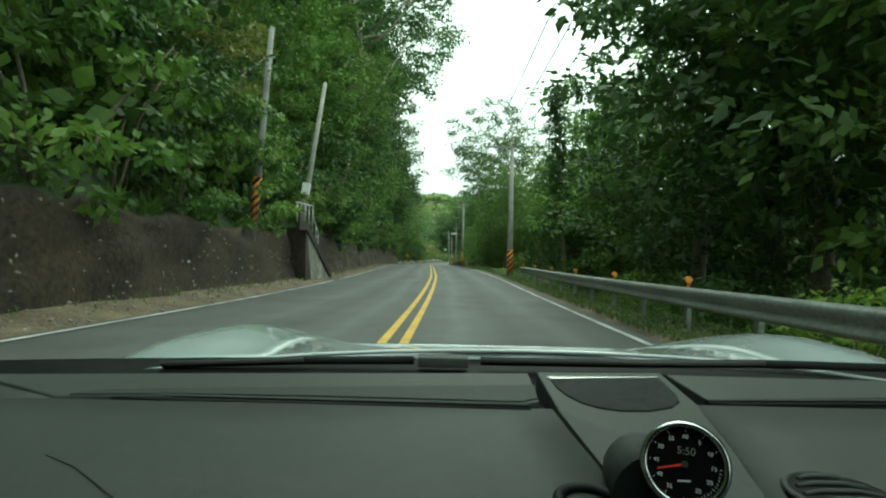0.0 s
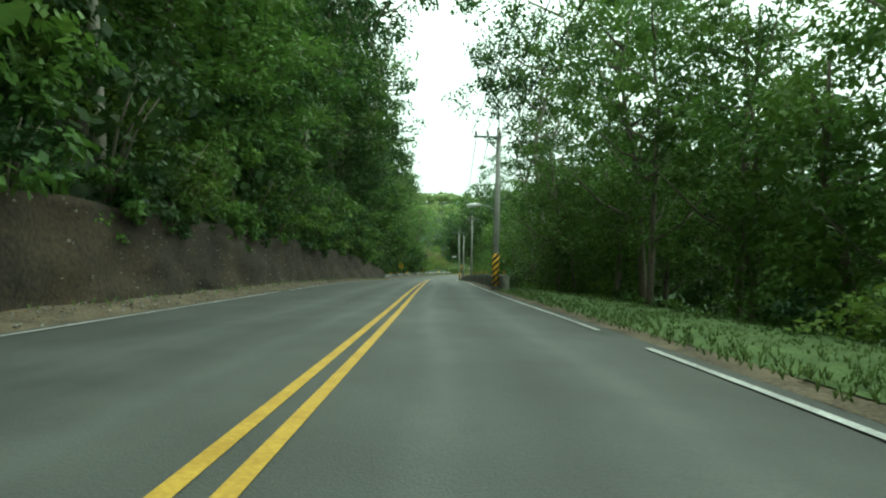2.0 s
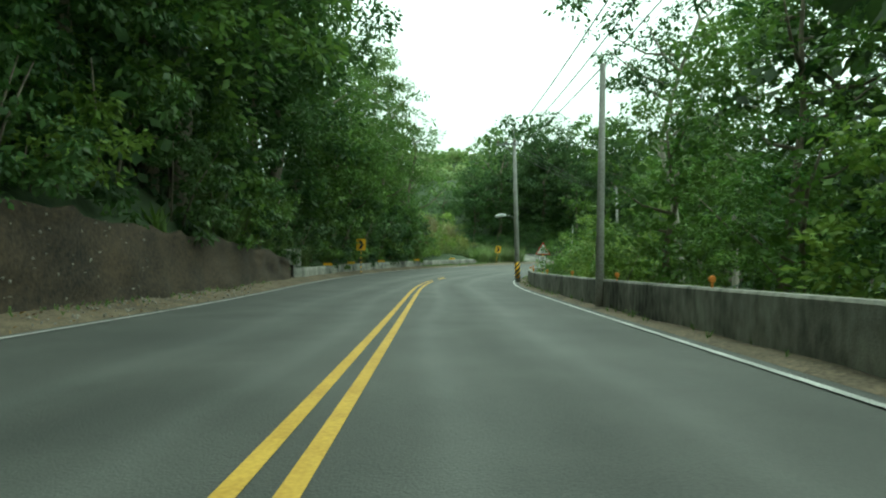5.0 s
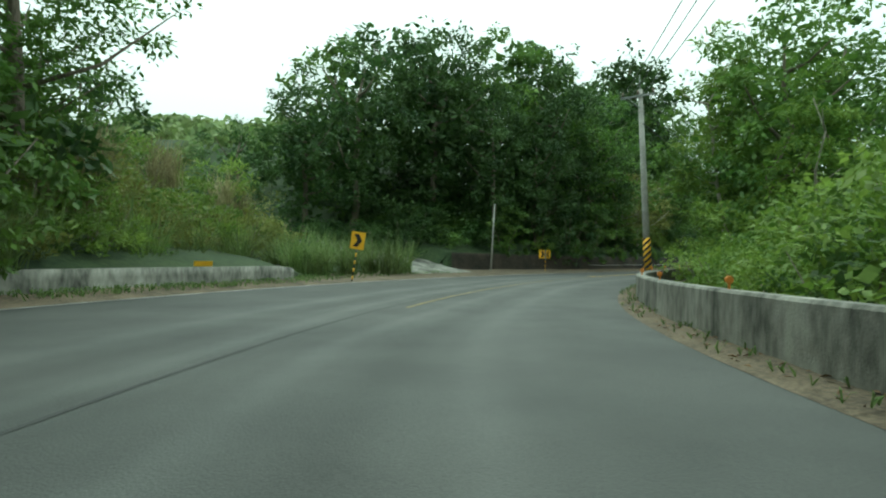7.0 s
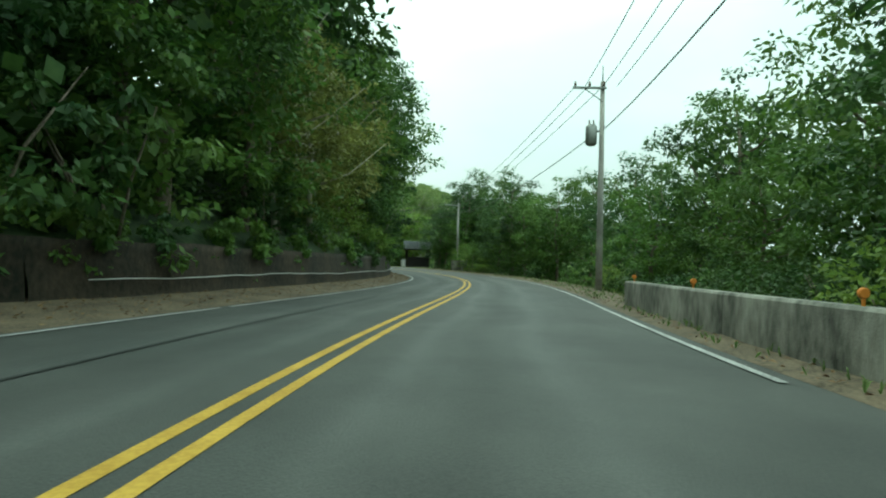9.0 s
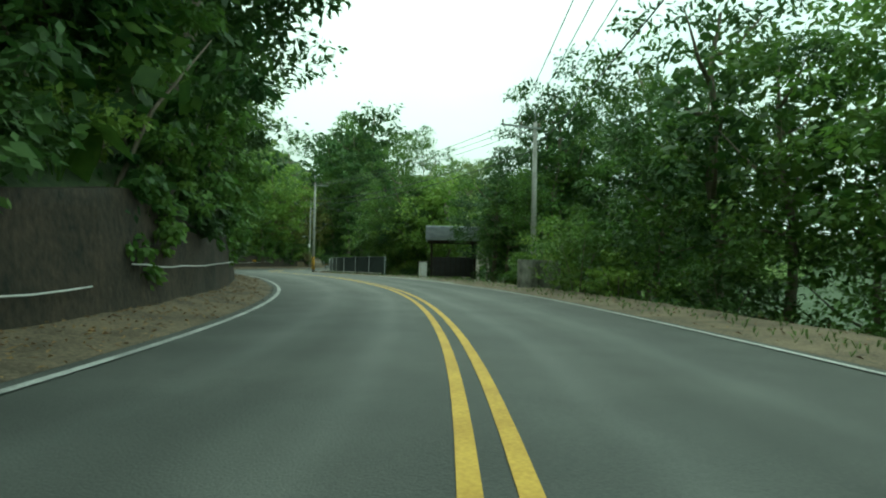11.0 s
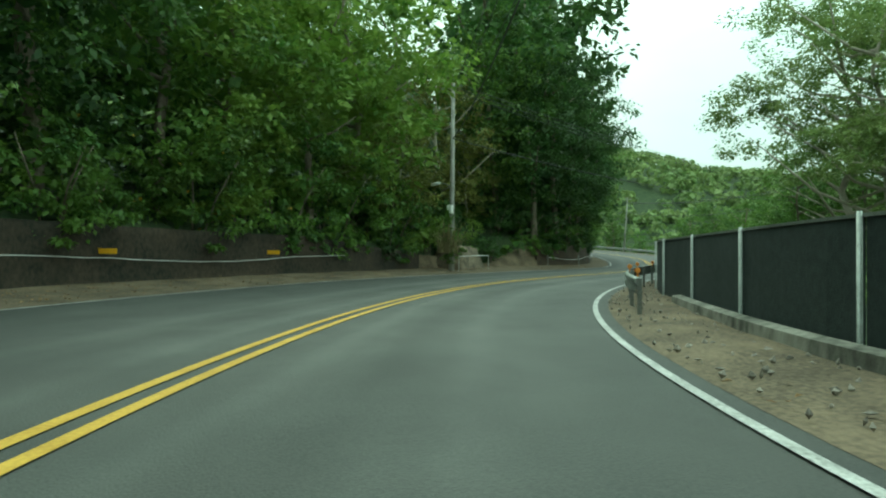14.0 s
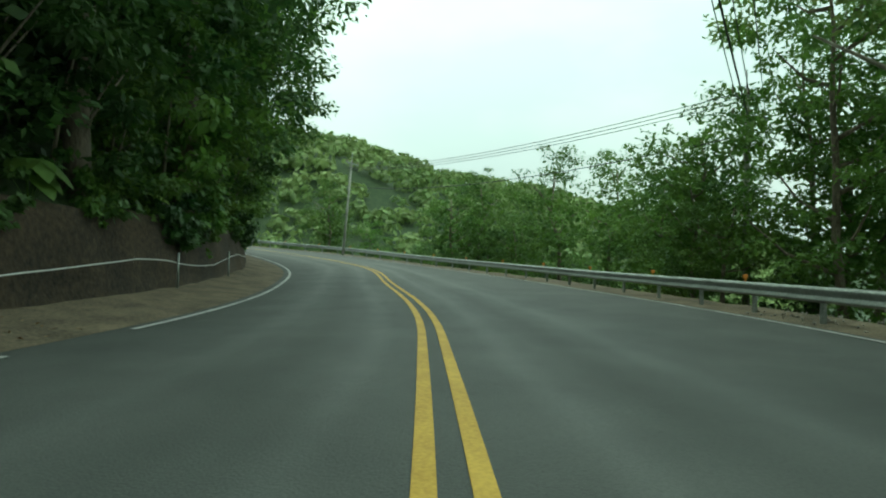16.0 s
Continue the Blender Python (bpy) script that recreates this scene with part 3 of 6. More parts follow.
def utility_pole(s, lat, dz, height, label, arm=None, lamp=None, stripe=None, trafo=False, box=0, lean=0.0, radius=0.17, arm_turn=0, double=False):
    """arm: (towards the road, away from it) in metres; lamp: (height, reach)."""
    m = Matrix.Translation(at(s, lat, dz)) @ pose(0, 0, 0, 0, lean, turn(s))
    root = thing("utility_pole", m, label, "utility pole", "utility poles")
    top = radius * 0.62
    part("shaft", bm_tube([(0, 0, -0.6), (0, 0, height * 0.5), (0, 0, height)], [radius, (radius + top) / 2, top], 16), POLE_GREY, root)
    if arm:
        a, b = arm
        for h in ((height - 0.35, height - 1.15) if double else (height - 0.35,)):
            bar = part("crossarm", bm_box((a + b, 0.09, 0.11), ((b - a) / 2, -top - 0.03, h), 0.008, None, pose(0, 0, 0, 0, 0, arm_turn)), GALV, root)
            for k in range(3):
                x = -a + 0.12 + (a + b - 0.24) * k / 2
                bm = bm_tube([(x, -top - 0.03, h + 0.05), (x, -top - 0.03, h + 0.12)], 0.02, 6)
                bm_tube([(x, -top - 0.03, h + 0.1), (x, -top - 0.03, h + 0.16), (x, -top - 0.03, h + 0.2), (x, -top - 0.03, h + 0.3)], [0.06, 0.075, 0.05, 0.045], 8, bm)
                bmesh.ops.transform(bm, matrix=pose(0, 0, 0, 0, 0, arm_turn), verts=bm.verts)
                part("insulator", bm, BARK, bar, "brown porcelain insulator")
        bm = bm_tube([(-a * 0.6, -top - 0.03, height - 0.4), (0, -top, height - 1.0)], 0.025, 6)
        bmesh.ops.transform(bm, matrix=pose(0, 0, 0, 0, 0, arm_turn), verts=bm.verts)
        part("brace", bm, GALV, root)
        part("pin", bm_tube([(0, 0, height - 0.1), (0, 0, height + 0.75)], 0.03, 6), GALV, root)
    if lamp:
        h, reach = lamp
        arm_ob = part("lamp_arm", bm_tube([(0, 0, h - 0.25), (-reach * 0.5, 0, h), (-reach, 0, h + 0.06)], 0.03, 8), GALV, root)
        bm = bm_tube([(-reach + 0.1, 0, h + 0.06), (-reach - 0.15, 0, h + 0.05), (-reach - 0.5, 0, h), (-reach - 0.6, 0, h - 0.02)], [0.05, 0.11, 0.1, 0.03], 10)
        part("lamp_head", bm, WHITE, arm_ob, "pale street lamp head")
    if trafo:
        bm = bm_tube([(-0.5, 0, height - 3.1), (-0.5, 0, height - 3.0), (-0.5, 0, height - 2.2), (-0.5, 0, height - 2.1)], [0.2, 0.27, 0.27, 0.2], 14)
        body = part("transformer", bm, GALV, root, "grey transformer drum")
        part("bracket", bm_box((0.5, 0.08, 0.08), (-0.2, 0, height - 2.4)), GALV, root)
        for x in (-0.6, -0.4):
            part("bushing", bm_tube([(x, 0, height - 2.1), (x, 0, height - 1.85)], [0.05, 0.03], 8), BARK, body)
    if box:
        part("meter_box", bm_box((0.32, 0.22, 0.5), (0, -radius - 0.08, box), 0.015), WHITE, root, "pale grey meter box")
    if stripe:
        z0, z1, orange = stripe
        r = radius - (radius - top) * (z0 + z1) / 2 / height + 0.006
        sleeve = part("sleeve", bm_tube([(0, 0, z0), (0, 0, z1)], r + 0.004, 20), SIGN_ORANGE if orange else SIGN_YELLOW, root, "yellow warning sleeve")
        part("stripe", helix(r + 0.008, z0, z1), BLACK, sleeve, "black diagonal stripes")
    return root


UP = {}
UP["A"] = utility_pole(31.6, 3.65, 0, 8.0, "weathered utility pole with faded orange stripes beside the guardrail", arm=(1.5, 0.15), stripe=(0.3, 1.7, True))
UP["L"] = utility_pole(18.4, -6.75, 2.15, 6.8, "grey leaning pole with orange stripes on top of the bank", stripe=(0.15, 1.7, True), radius=0.14, lean=5.0)
UP["M"] = utility_pole(23.6, -6.55, 2.2, 6.6, "slim leaning grey pole with a white box beside the stairs", box=1.9, radius=0.13, lean=9.0)
UP["B"] = utility_pole(67.5, 3.0, 0, 7.8, "utility pole with a street lamp and yellow stripes by the parapet", arm=(1.25, 0.15), lamp=(4.1, 0.9), stripe=(0.25, 1.8, False), lean=0.5)
UP["C"] = utility_pole(101.0, 4.2, -0.3, 7.6, "plain grey utility pole behind the parapet", arm=(0.7, 0.7), radius=0.14)
UP["D"] = utility_pole(137.5, 2.95, 0, 8.8, "utility pole with street lamp and striped foot at the bend", arm=(1.1, 0.15), lamp=(4.1, 0.7), stripe=(0.25, 1.25, False), radius=0.16, lean=-2.0)
UP["E"] = utility_pole(176.3, 3.35, 0, 10.0, "utility pole with striped foot standing inside the parapet", arm=(0.95, 0.75), stripe=(0.75, 2.4, False), lean=-3.0, radius=0.19)
UP["F"] = utility_pole(214.6, 5.95, -0.3, 10.4, "utility pole with a transformer among roadside bushes", arm=(1.45, 0.15), trafo=True)
UP["N"] = utility_pole(258.2, 10.2, -0.5, 9.6, "utility pole with a long crossarm among trees", arm=(2.2, 0.3), radius=0.18)
UP["G"] = utility_pole(295.0, 2.5, 0, 10.3, "utility pole with yellow striped foot on the bend", arm=(0.2, 1.5), stripe=(0.3, 1.75, False))
UP["H"] = utility_pole(325.0, -8.9, 0.1, 11.5, "utility pole with lamp and box on the uphill side", arm=(0.75, 0.75), lamp=(5.3, 0.9), box=3.7, radius=0.17)
UP["K"] = utility_pole(356.5, 12.5, -1.2, 9.2, "utility pole half hidden in roadside trees", arm=(0.8, 0.8), radius=0.15, double=True)
UP["J"] = utility_pole(386.5, 8.6, -0.5, 9.8, "leaning utility pole beside the guardrail", arm=(0.8, 0.8), lean=5.0, radius=0.13)
utility_pole(187.0, -11.0, 0, 5.6, "slim pale lamp post at the junction", radius=0.085, lean=3.0)
utility_pole(118.5, 4.0, -0.5, 7.0, "slim grey pole behind the parapet", radius=0.12)


def cable(p, q, sag, radius=0.018, name="power_cable", label="thin dark overhead power cable", material=None):
    pts = [Vector(p).lerp(Vector(q), k / 14) - Vector((0, 0, sag * 4 * (k / 14) * (1 - k / 14))) for k in range(15)]
    return tagged(part(name, bm_tube(pts, radius, 5), material or WIRE), label, "cable", "overhead cables")


def top_of(key, x, dz):
    return UP[key].matrix_world @ Vector((x, -0.15, dz))


SPANS = [("A", "B", (-1.35, -0.7, 0.05), 7.75, 7.55), ("B", "C", (-1.1, -0.5, 0.05), 7.55, 7.3), ("C", "D", (-0.6, 0.0, 0.6), 7.3, 8.5),
         ("D", "E", (-0.9, -0.45, 0.1), 8.55, 9.7), ("E", "F", (-0.85, 0.0, 0.65), 9.75, 10.15), ("F", "N", (-1.3, -0.7, 0.0), 10.15, 9.35),
         ("N", "G", (-1.6, -0.8, 0.1), 9.35, 10.0), ("G", "H", (0.2, 0.6, 1.3), 10.0, 11.2), ("H", "K", (-0.6, 0.0, 0.6), 11.2, 8.9), ("K", "J", (-0.6, 0.0, 0.6), 8.9, 8.9)]
for a, b, xs, ha, hb in SPANS:
    for x in xs:
        cable(top_of(a, x, ha), top_of(b, x, hb), 0.7)
for a, b, ha, hb in (("E", "F", 8.2, 8.1), ("F", "N", 8.2, 8.3), ("N", "G", 8.6, 8.4), ("N", "G", 8.1, 7.9), ("G", "H", 8.0, 8.0), ("H", "K", 8.0, 7.6), ("K", "J", 7.4, 7.2)):
    cable(top_of(a, 0.1, ha), top_of(b, 0.1, hb), 0.9, 0.026)
for x in (-1.35, -0.7, 0.05):
    cable(at(-28, 4.5 + x, 8.3), top_of("A", x, 7.75), 0.7)


# ---------------------------------------------------------------- the car that the drive begins in, standing in its lane
DASH = mat("dark_grey_leather", (0.026, 0.03, 0.028), (0.038, 0.043, 0.04), 1.2, 0.5, bump=0.25, bump_scale=700, fine=60)
DASH_DARK = mat("black_plastic", (0.004, 0.0045, 0.005), (0.008, 0.0085, 0.009), 4.0, 0.6)
# the dash leather darkened to hold recess shade; also colours the seam
DASH_SHADE_SEAM = mat("charcoal_leather", (0.022, 0.026, 0.024), (0.03, 0.034, 0.031), 1.2, 0.6, bump=0.25, bump_scale=700, fine=60)
GRILLE = mat("speaker_mesh", (0.008, 0.009, 0.009), (0.03, 0.032, 0.032), 60.0, 0.6, bump=0.6, bump_scale=420, fine=420)
CAR_PAINT = mat("silver_white_paint", (0.24, 0.28, 0.28), (0.31, 0.35, 0.35), 0.6, 0.25, coat=0.8)
CHROME = mat("brushed_chrome", (0.55, 0.56, 0.56), (0.72, 0.73, 0.73), 6.0, 0.22, metal=1.0)
RUBBER = mat("tyre_rubber", (0.015, 0.015, 0.015), (0.03, 0.03, 0.03), 6.0, 0.85)
HAND_RED = mat("needle_red", (0.65, 0.03, 0.02), (0.75, 0.06, 0.03), 6.0, 0.4)
DIAL = mat("matt_black_dial", (0.004, 0.004, 0.004), (0.007, 0.007, 0.007), 6.0, 0.9)
for m_, level in ((DASH, 0.25), (DASH_SHADE_SEAM, 0.2), (DASH_DARK, 0.12), (GRILLE, 0.15), (DIAL, 0.05)):
    m_.node_tree.nodes["Principled BSDF"].inputs["Specular IOR Level"].default_value = level
CX = 0.18


def slab(points, z_fn, depth, bevel=0.004, bm=None):
    """A plate with an outline (x, y) whose top follows z_fn."""
    bm = bm or bmesh.new()
    top = [bm.verts.new((x, y, z_fn(x, y))) for x, y in points]
    low = [bm.verts.new((x, y, z_fn(x, y) - depth)) for x, y in points]
    face = bm.faces.new(top)
    bm.faces.new(low[::-1])
    n = len(points)
    for k in range(n):
        bm.faces.new((top[k], low[k], low[(k + 1) % n], top[(k + 1) % n]))
    bmesh.ops.recalc_face_normals(bm, faces=bm.faces)
    if bevel:
        bmesh.ops.bevel(bm, geom=[e for e in face.edges], offset=bevel, segments=2, affect="EDGES", profile=0.6)
    return bm


def lofted(name, xs, ys, z_fn, material, parent, label="", skirt=0.0, x_fn=None):
    x_fn = x_fn or (lambda x, y: x)
    verts = [(x_fn(x, y), y, z_fn(x_fn(x, y), y)) for y in ys for x in xs]
    w = len(xs)
    faces = [(j * w + i, j * w + i + 1, (j + 1) * w + i + 1, (j + 1) * w + i) for j in range(len(ys) - 1) for i in range(w - 1)]
    me = mesh_of(name, verts, faces, material, True)
    bm = bmesh.new()
    bm.from_mesh(me)
    if skirt:
        edges = [e for e in bm.edges if e.is_boundary]
        got = bmesh.ops.extrude_edge_only(bm, edges=edges)
        bmesh.ops.translate(bm, verts=[v for v in got["geom"] if isinstance(v, bmesh.types.BMVert)], vec=(0, 0, -skirt))
    ob = part(name, bm, material, parent, label)
    return ob


def words(name, text, size, m, material, parent):
    """Flat lettering in Blender's own font."""
    cu = bpy.data.curves.new(name, "FONT")
    cu.body, cu.size, cu.align_x, cu.align_y = text, size, "CENTER", "CENTER"
    tmp = bpy.data.objects.new(name, cu)
    me = bpy.data.meshes.new_from_object(tmp)
    bpy.data.objects.remove(tmp)
    me.transform(m)
    me.materials.append(material)
    return part(name, me, None, parent)


def bonnet_z(x, y):
    base = float(np.interp(y, [1.1, 1.2, 1.5, 1.7, 2.1, 2.6, 2.9, 3.05], [0.79, 0.788, 0.735, 0.695, 0.61, 0.5, 0.4, 0.27]))
    hump = float(np.interp(y, [1.2, 1.35, 1.5, 1.65, 1.9, 2.3, 2.8, 3.05], [-0.01, 0.045, 0.078, 0.088, 0.085, 0.06, 0.03, 0.01]))
    d = (abs(x - CX) - 0.79) / (0.2 if abs(x - CX) < 0.79 else 0.3)
    fall = max(0.0, abs(x - CX) - 0.92)
    return base + hump * math.exp(-d * d) - 0.03 * ((x - CX) / 0.8) ** 2 - 3.0 * fall * fall


def build_car():
    car = thing("car", pose(0, 0, 0), "silver-white sports car with a dark grey dashboard", "car")
    # dashboard in panels, with a dark slot between the near and the far ones
    top = lambda x, y: float(np.interp(y, [0.2, 0.3, 0.42, 0.52, 0.62, 1.06], [0.52, 0.66, 0.745, 0.773, 0.78, 0.78])) - 0.03 * max(0.0, abs(x - CX) - 0.72) ** 2
    near_ys = [0.2, 0.26, 0.32, 0.38, 0.44, 0.5, 0.56, 0.64, 0.74, 0.836]
    base = part("dash_frame", bm_box((1.86, 0.78, 0.3), (CX, 0.68, 0.595), 0.03), DASH_DARK, car, "black dashboard frame")
    xs = [-0.74 + 0.9 * k / 10 for k in range(11)]
    inner = lambda y: float(np.interp(y, [0.2, 0.36, 0.55, 0.807], [0.214, 0.205, 0.188, 0.166]))
    outer = lambda y: float(np.interp(y, [0.2, 0.36, 0.56, 0.68, 0.86], [0.3, 0.316, 0.34, 0.37, 0.407]))
    lofted("dash_panel", list(range(11)), near_ys, top, DASH, car, "dark grey leather dashboard panel", 0.05, lambda k, y: -0.9 + (inner(y) + 0.9) * k / 10)
    lofted("dash_panel", list(range(9)), [y + (0.035 if y > 0.8 else 0) for y in near_ys], top, DASH, car, "dark grey leather dashboard panel", 0.05, lambda k, y: outer(y) + (1.1 - outer(y)) * k / 8)
    lofted("dash_corner", [-0.9, -0.8, -0.7, -0.58], [0.83, 0.87, 0.92, 0.958], lambda x, y: 0.7795 - 0.03 * max(0.0, abs(x - CX) - 0.72) ** 2, DASH, car, "dark grey corner of the dashboard", 0.03)
    part("dash_lip", slab([(-0.62, 0.8375), (-0.45, 0.852), (-0.2, 0.855), (0.12, 0.846), (0.15, 0.862), (0.158, 1.04), (-0.4, 0.996), (-0.86, 0.954)], lambda x, y: 0.784, 0.04), DASH, car, "raised grey lip below the windscreen")
    part("dash_lip", slab([(0.435, 0.895), (0.75, 0.93), (1.08, 0.94), (1.08, 1.03), (0.85, 1.043), (0.432, 1.056)], lambda x, y: 0.782, 0.04), DASH, car, "raised grey lip below the windscreen")
    # raised plate whose darker colour carries the shade of the recessed trough
    part("dash_groove", slab([(-0.6, 0.842), (-0.575, 0.868), (-0.371, 0.892), (0.156, 0.948), (0.148, 0.87), (0.12, 0.851), (-0.2, 0.859), (-0.45, 0.856)], lambda x, y: 0.787, 0.01, 0.002), DASH_SHADE_SEAM, car, "darker grey band along the defroster slot")
    part("dash_seam", bm_tube([(-0.476, 0.627, 0.7795), (-0.42, 0.598, 0.7792), (-0.338, 0.537, 0.7755)], 0.0008, 6), DASH_SHADE_SEAM, car, "thin curved seam")
    for x0, y0, x1, y1 in ((-0.571, 0.853, 0.132, 0.838), (0.43, 0.884, 1.05, 0.926)):
        for off, z, m, r in ((-0.006, 0.779, DASH_DARK, 0.004), (0.004, 0.783, DASH, 0.0025), (0.012, 0.779, DASH_DARK, 0.004)):
            part("defroster_slot", bm_tube([(x0, y0 + off * 0.4, z), (x0 + 0.1 * (x1 - x0), y0 + 0.1 * (y1 - y0) + off, z), (x1, y1 + off, z)], r, 6), m, car, "thin defroster slot")
    centre = part("centre_panel", slab([(0.174, 1.04), (0.171, 0.807), (0.193, 0.55), (0.21, 0.36), (0.31, 0.36), (0.334, 0.559), (0.364, 0.68), (0.401, 0.857), (0.418, 1.052)],
                                       lambda x, y: top(CX, y) + 0.006, 0.04), DASH, car, "dark grey centre panel of the dashboard")
    part("speaker_grille", slab([(0.19, 0.978), (0.191, 0.93), (0.2, 0.88), (0.214, 0.845), (0.235, 0.822), (0.264, 0.81), (0.31, 0.812), (0.351, 0.832), (0.375, 0.862), (0.386, 0.9), (0.396, 1.004)],
                                lambda x, y: 0.789, 0.008, 0.002), GRILLE, centre, "dark perforated speaker grille")
    part("grille_trim", slab([(0.186, 0.982), (0.396, 1.008), (0.397, 1.02), (0.186, 0.996)], lambda x, y: 0.79, 0.006, 0.001), CHROME, centre, "thin metal trim strip")
    # stopwatch clock in its pod, turned to the driver
    o, eye = Vector((0.224, 0.5, 0.839)), Vector((0.0, 0.0, 1.05))
    axis = (eye - o).normalized()
    right_ = Vector((0, 0, 1)).cross(axis).normalized()
    up = axis.cross(right_)
    face = Matrix((right_.to_4d(), up.to_4d(), axis.to_4d(), (0, 0, 0, 1))).transposed()
    face[3] = (0, 0, 0, 1)
    face = Matrix.Translation(o) @ Matrix([[right_[i], up[i], axis[i], 0] for i in range(3)] + [[0, 0, 0, 1]])
    tube = lambda pts, rad, n: bm_tube([face @ Vector(p) for p in pts], rad, n)
    # black body and darker hump hold the shadowed recess beside the clock
    clock = part("stopwatch_clock", tube([(0, 0, -0.13), (0, 0, -0.07), (0, 0, -0.02), (0, 0, -0.004)], [0.03, 0.04, 0.041, 0.039], 28), DASH_DARK, car, "round dashboard stopwatch clock")
    part("pod_hood", bm_tube([Vector((0.212, 0.53, 0.79)), Vector((0.22, 0.6, 0.788)), Vector((0.24, 0.68, 0.765))], [0.044, 0.042, 0.025], 18), DASH_SHADE_SEAM, clock)
    ring = bmesh.new()
    rows = []
    for k in range(40):
        a = 2 * math.pi * k / 40
        rows.append([ring.verts.new(face @ Vector((math.cos(a) * r, math.sin(a) * r, z))) for r, z in ((0.0385, -0.004), (0.0385, 0.004), (0.0365, 0.007), (0.033, 0.005), (0.032, -0.004))])
    for k in range(40):
        for j in range(4):
            f = ring.faces.new((rows[k][j], rows[(k + 1) % 40][j], rows[(k + 1) % 40][j + 1], rows[k][j + 1]))
            f.smooth = True
    bmesh.ops.recalc_face_normals(ring, faces=ring.faces)
    part("bezel", ring, CHROME, clock, "polished chrome bezel")
    part("dial", tube([(0, 0, -0.003), (0, 0, 0.0)], 0.0325, 32), DIAL, clock, "black clock dial")
    for k in range(12):
        a = math.radians(90 - 30 * k)
        if k not in (6,):
            words("numeral", str(5 * k if k else 60), 0.0052, face @ Matrix.Translation((0.0245 * math.cos(a), 0.0245 * math.sin(a), 0.0012)), WHITE, clock)
    for k in range(60):
        a = math.radians(6 * k)
        if k % 5 == 0 or k > 44:
            part("tick", bm_box((0.0022, 0.0005, 0.0004), (0.0302, 0, 0.0012), 0, None, face @ pose(0, 0, 0, 0, 0, math.degrees(a))), WHITE, clock)
    words("time_display", "5:50", 0.0095, face @ Matrix.Translation((0.001, 0.0115, 0.0012)), GALV, clock)
    part("second_hand", bm_box((0.027, 0.0016, 0.0008), (0.011, 0, 0.003), 0, None, face @ pose(0, 0, 0, 0, 0, 198)), HAND_RED, clock, "red second hand")
    part("hub", tube([(0, 0, 0.001), (0, 0, 0.0045)], 0.0032, 14), BLACK, clock)
    part("small_hand", bm_box((0.011, 0.0012, 0.0006), (-0.002, -0.0145, 0.0024), 0, None, face @ pose(0, 0, 0, 0, 0, 8)), WHITE, clock, "white hand of the small dial")
    # round vent at the far end of the centre
    vent = part("air_vent", bm_tube([(0.42, 0.565, 0.76), (0.42, 0.565, 0.7815), (0.42, 0.565, 0.783)], [0.052, 0.052, 0.049], 26), DASH_DARK, car, "round black air vent")
    part("vent_ring", bm_tube([(0.42 + 0.052 * math.cos(a), 0.565 + 0.052 * math.sin(a), 0.782) for a in [2 * math.pi * k / 26 for k in range(27)]], 0.004, 6), DASH, vent)
    for k in range(5):
        y = -0.036 + 0.018 * k
        half = 0.9 * math.sqrt(0.046 ** 2 - y * y)
        part("vent_slat", bm_tube([(0.42 - half, 0.563 + y, 0.783), (0.42 - 0.4 * half, 0.568 + y, 0.785), (0.42 + 0.4 * half, 0.568 + y, 0.785), (0.42 + half, 0.563 + y, 0.783)], 0.003, 6), DASH, vent)
    # low black ring drawn for a round shading on the dash top
    part("dial_ring", bm_tube([(0.147 + 0.03 * math.cos(a), 0.545 + 0.03 * math.sin(a), 0.779) for a in [2 * math.pi * k / 24 for k in range(25)]], 0.006, 8), DASH_DARK, car, "dark round collar on the dashboard")
    # cowl, wipers
    lofted("cowl", [CX - 1.2 + 0.24 * k for k in range(11)], [1.05, 1.075, 1.1, 1.15, 1.2], lambda x, y: float(np.interp(y, [1.055, 1.075, 1.1, 1.2], [0.735, 0.752, 0.765, 0.772])) - 0.014 * ((x - CX) / 0.9) ** 2, DASH_DARK, car, "black scuttle below the windscreen", 0.1)
    for pts in ([(-0.6, 1.125, 0.765), (-0.3, 1.125, 0.779), (-0.07, 1.12, 0.785)], [(0.07, 1.12, 0.786), (0.4, 1.125, 0.786), (0.66, 1.13, 0.79), (0.95, 1.13, 0.786)]):
        arm = part("wiper", bm_tube(pts, 0.009, 8), DASH_DARK, car, "black windscreen wiper")
        part("wiper_blade", bm_tube([(x, y - 0.012, z + 0.004) for x, y, z in pts[:-1]], 0.006, 6), RUBBER, arm)
    part("wiper_cap", bm_box((0.105, 0.04, 0.022), (-0.008, 1.115, 0.786), 0.006), DASH, car, "grey wiper spindle cover")
    # bonnet and wings
    ys = [1.2, 1.24, 1.32, 1.42, 1.54, 1.68, 1.84, 2.0, 2.2, 2.4, 2.6, 2.78, 2.92, 3.05]
    lofted("bonnet", [CX - 0.58 + 1.16 * k / 14 for k in range(15)], ys, bonnet_z, CAR_PAINT, car, "silver-white bonnet", 0.03)
    for sgn in (-1, 1):
        xs = sorted(CX + sgn * (0.586 + 0.44 * k / 12) for k in range(13))
        lofted("front_wing", xs, ys, bonnet_z, CAR_PAINT, car, "rounded silver-white front wing", 0.12)
    # raised bead shaped to give the bright sheen line along the bonnet's rear edge
    part("bonnet_edge", bm_tube([(CX - 0.96 + 0.16 * k, 1.198 - 0.1 * abs((k - 6) / 6) ** 2, bonnet_z(CX - 0.96 + 0.16 * k, 1.2) + 0.004) for k in range(13)], 0.005, 6), CAR_PAINT, car)
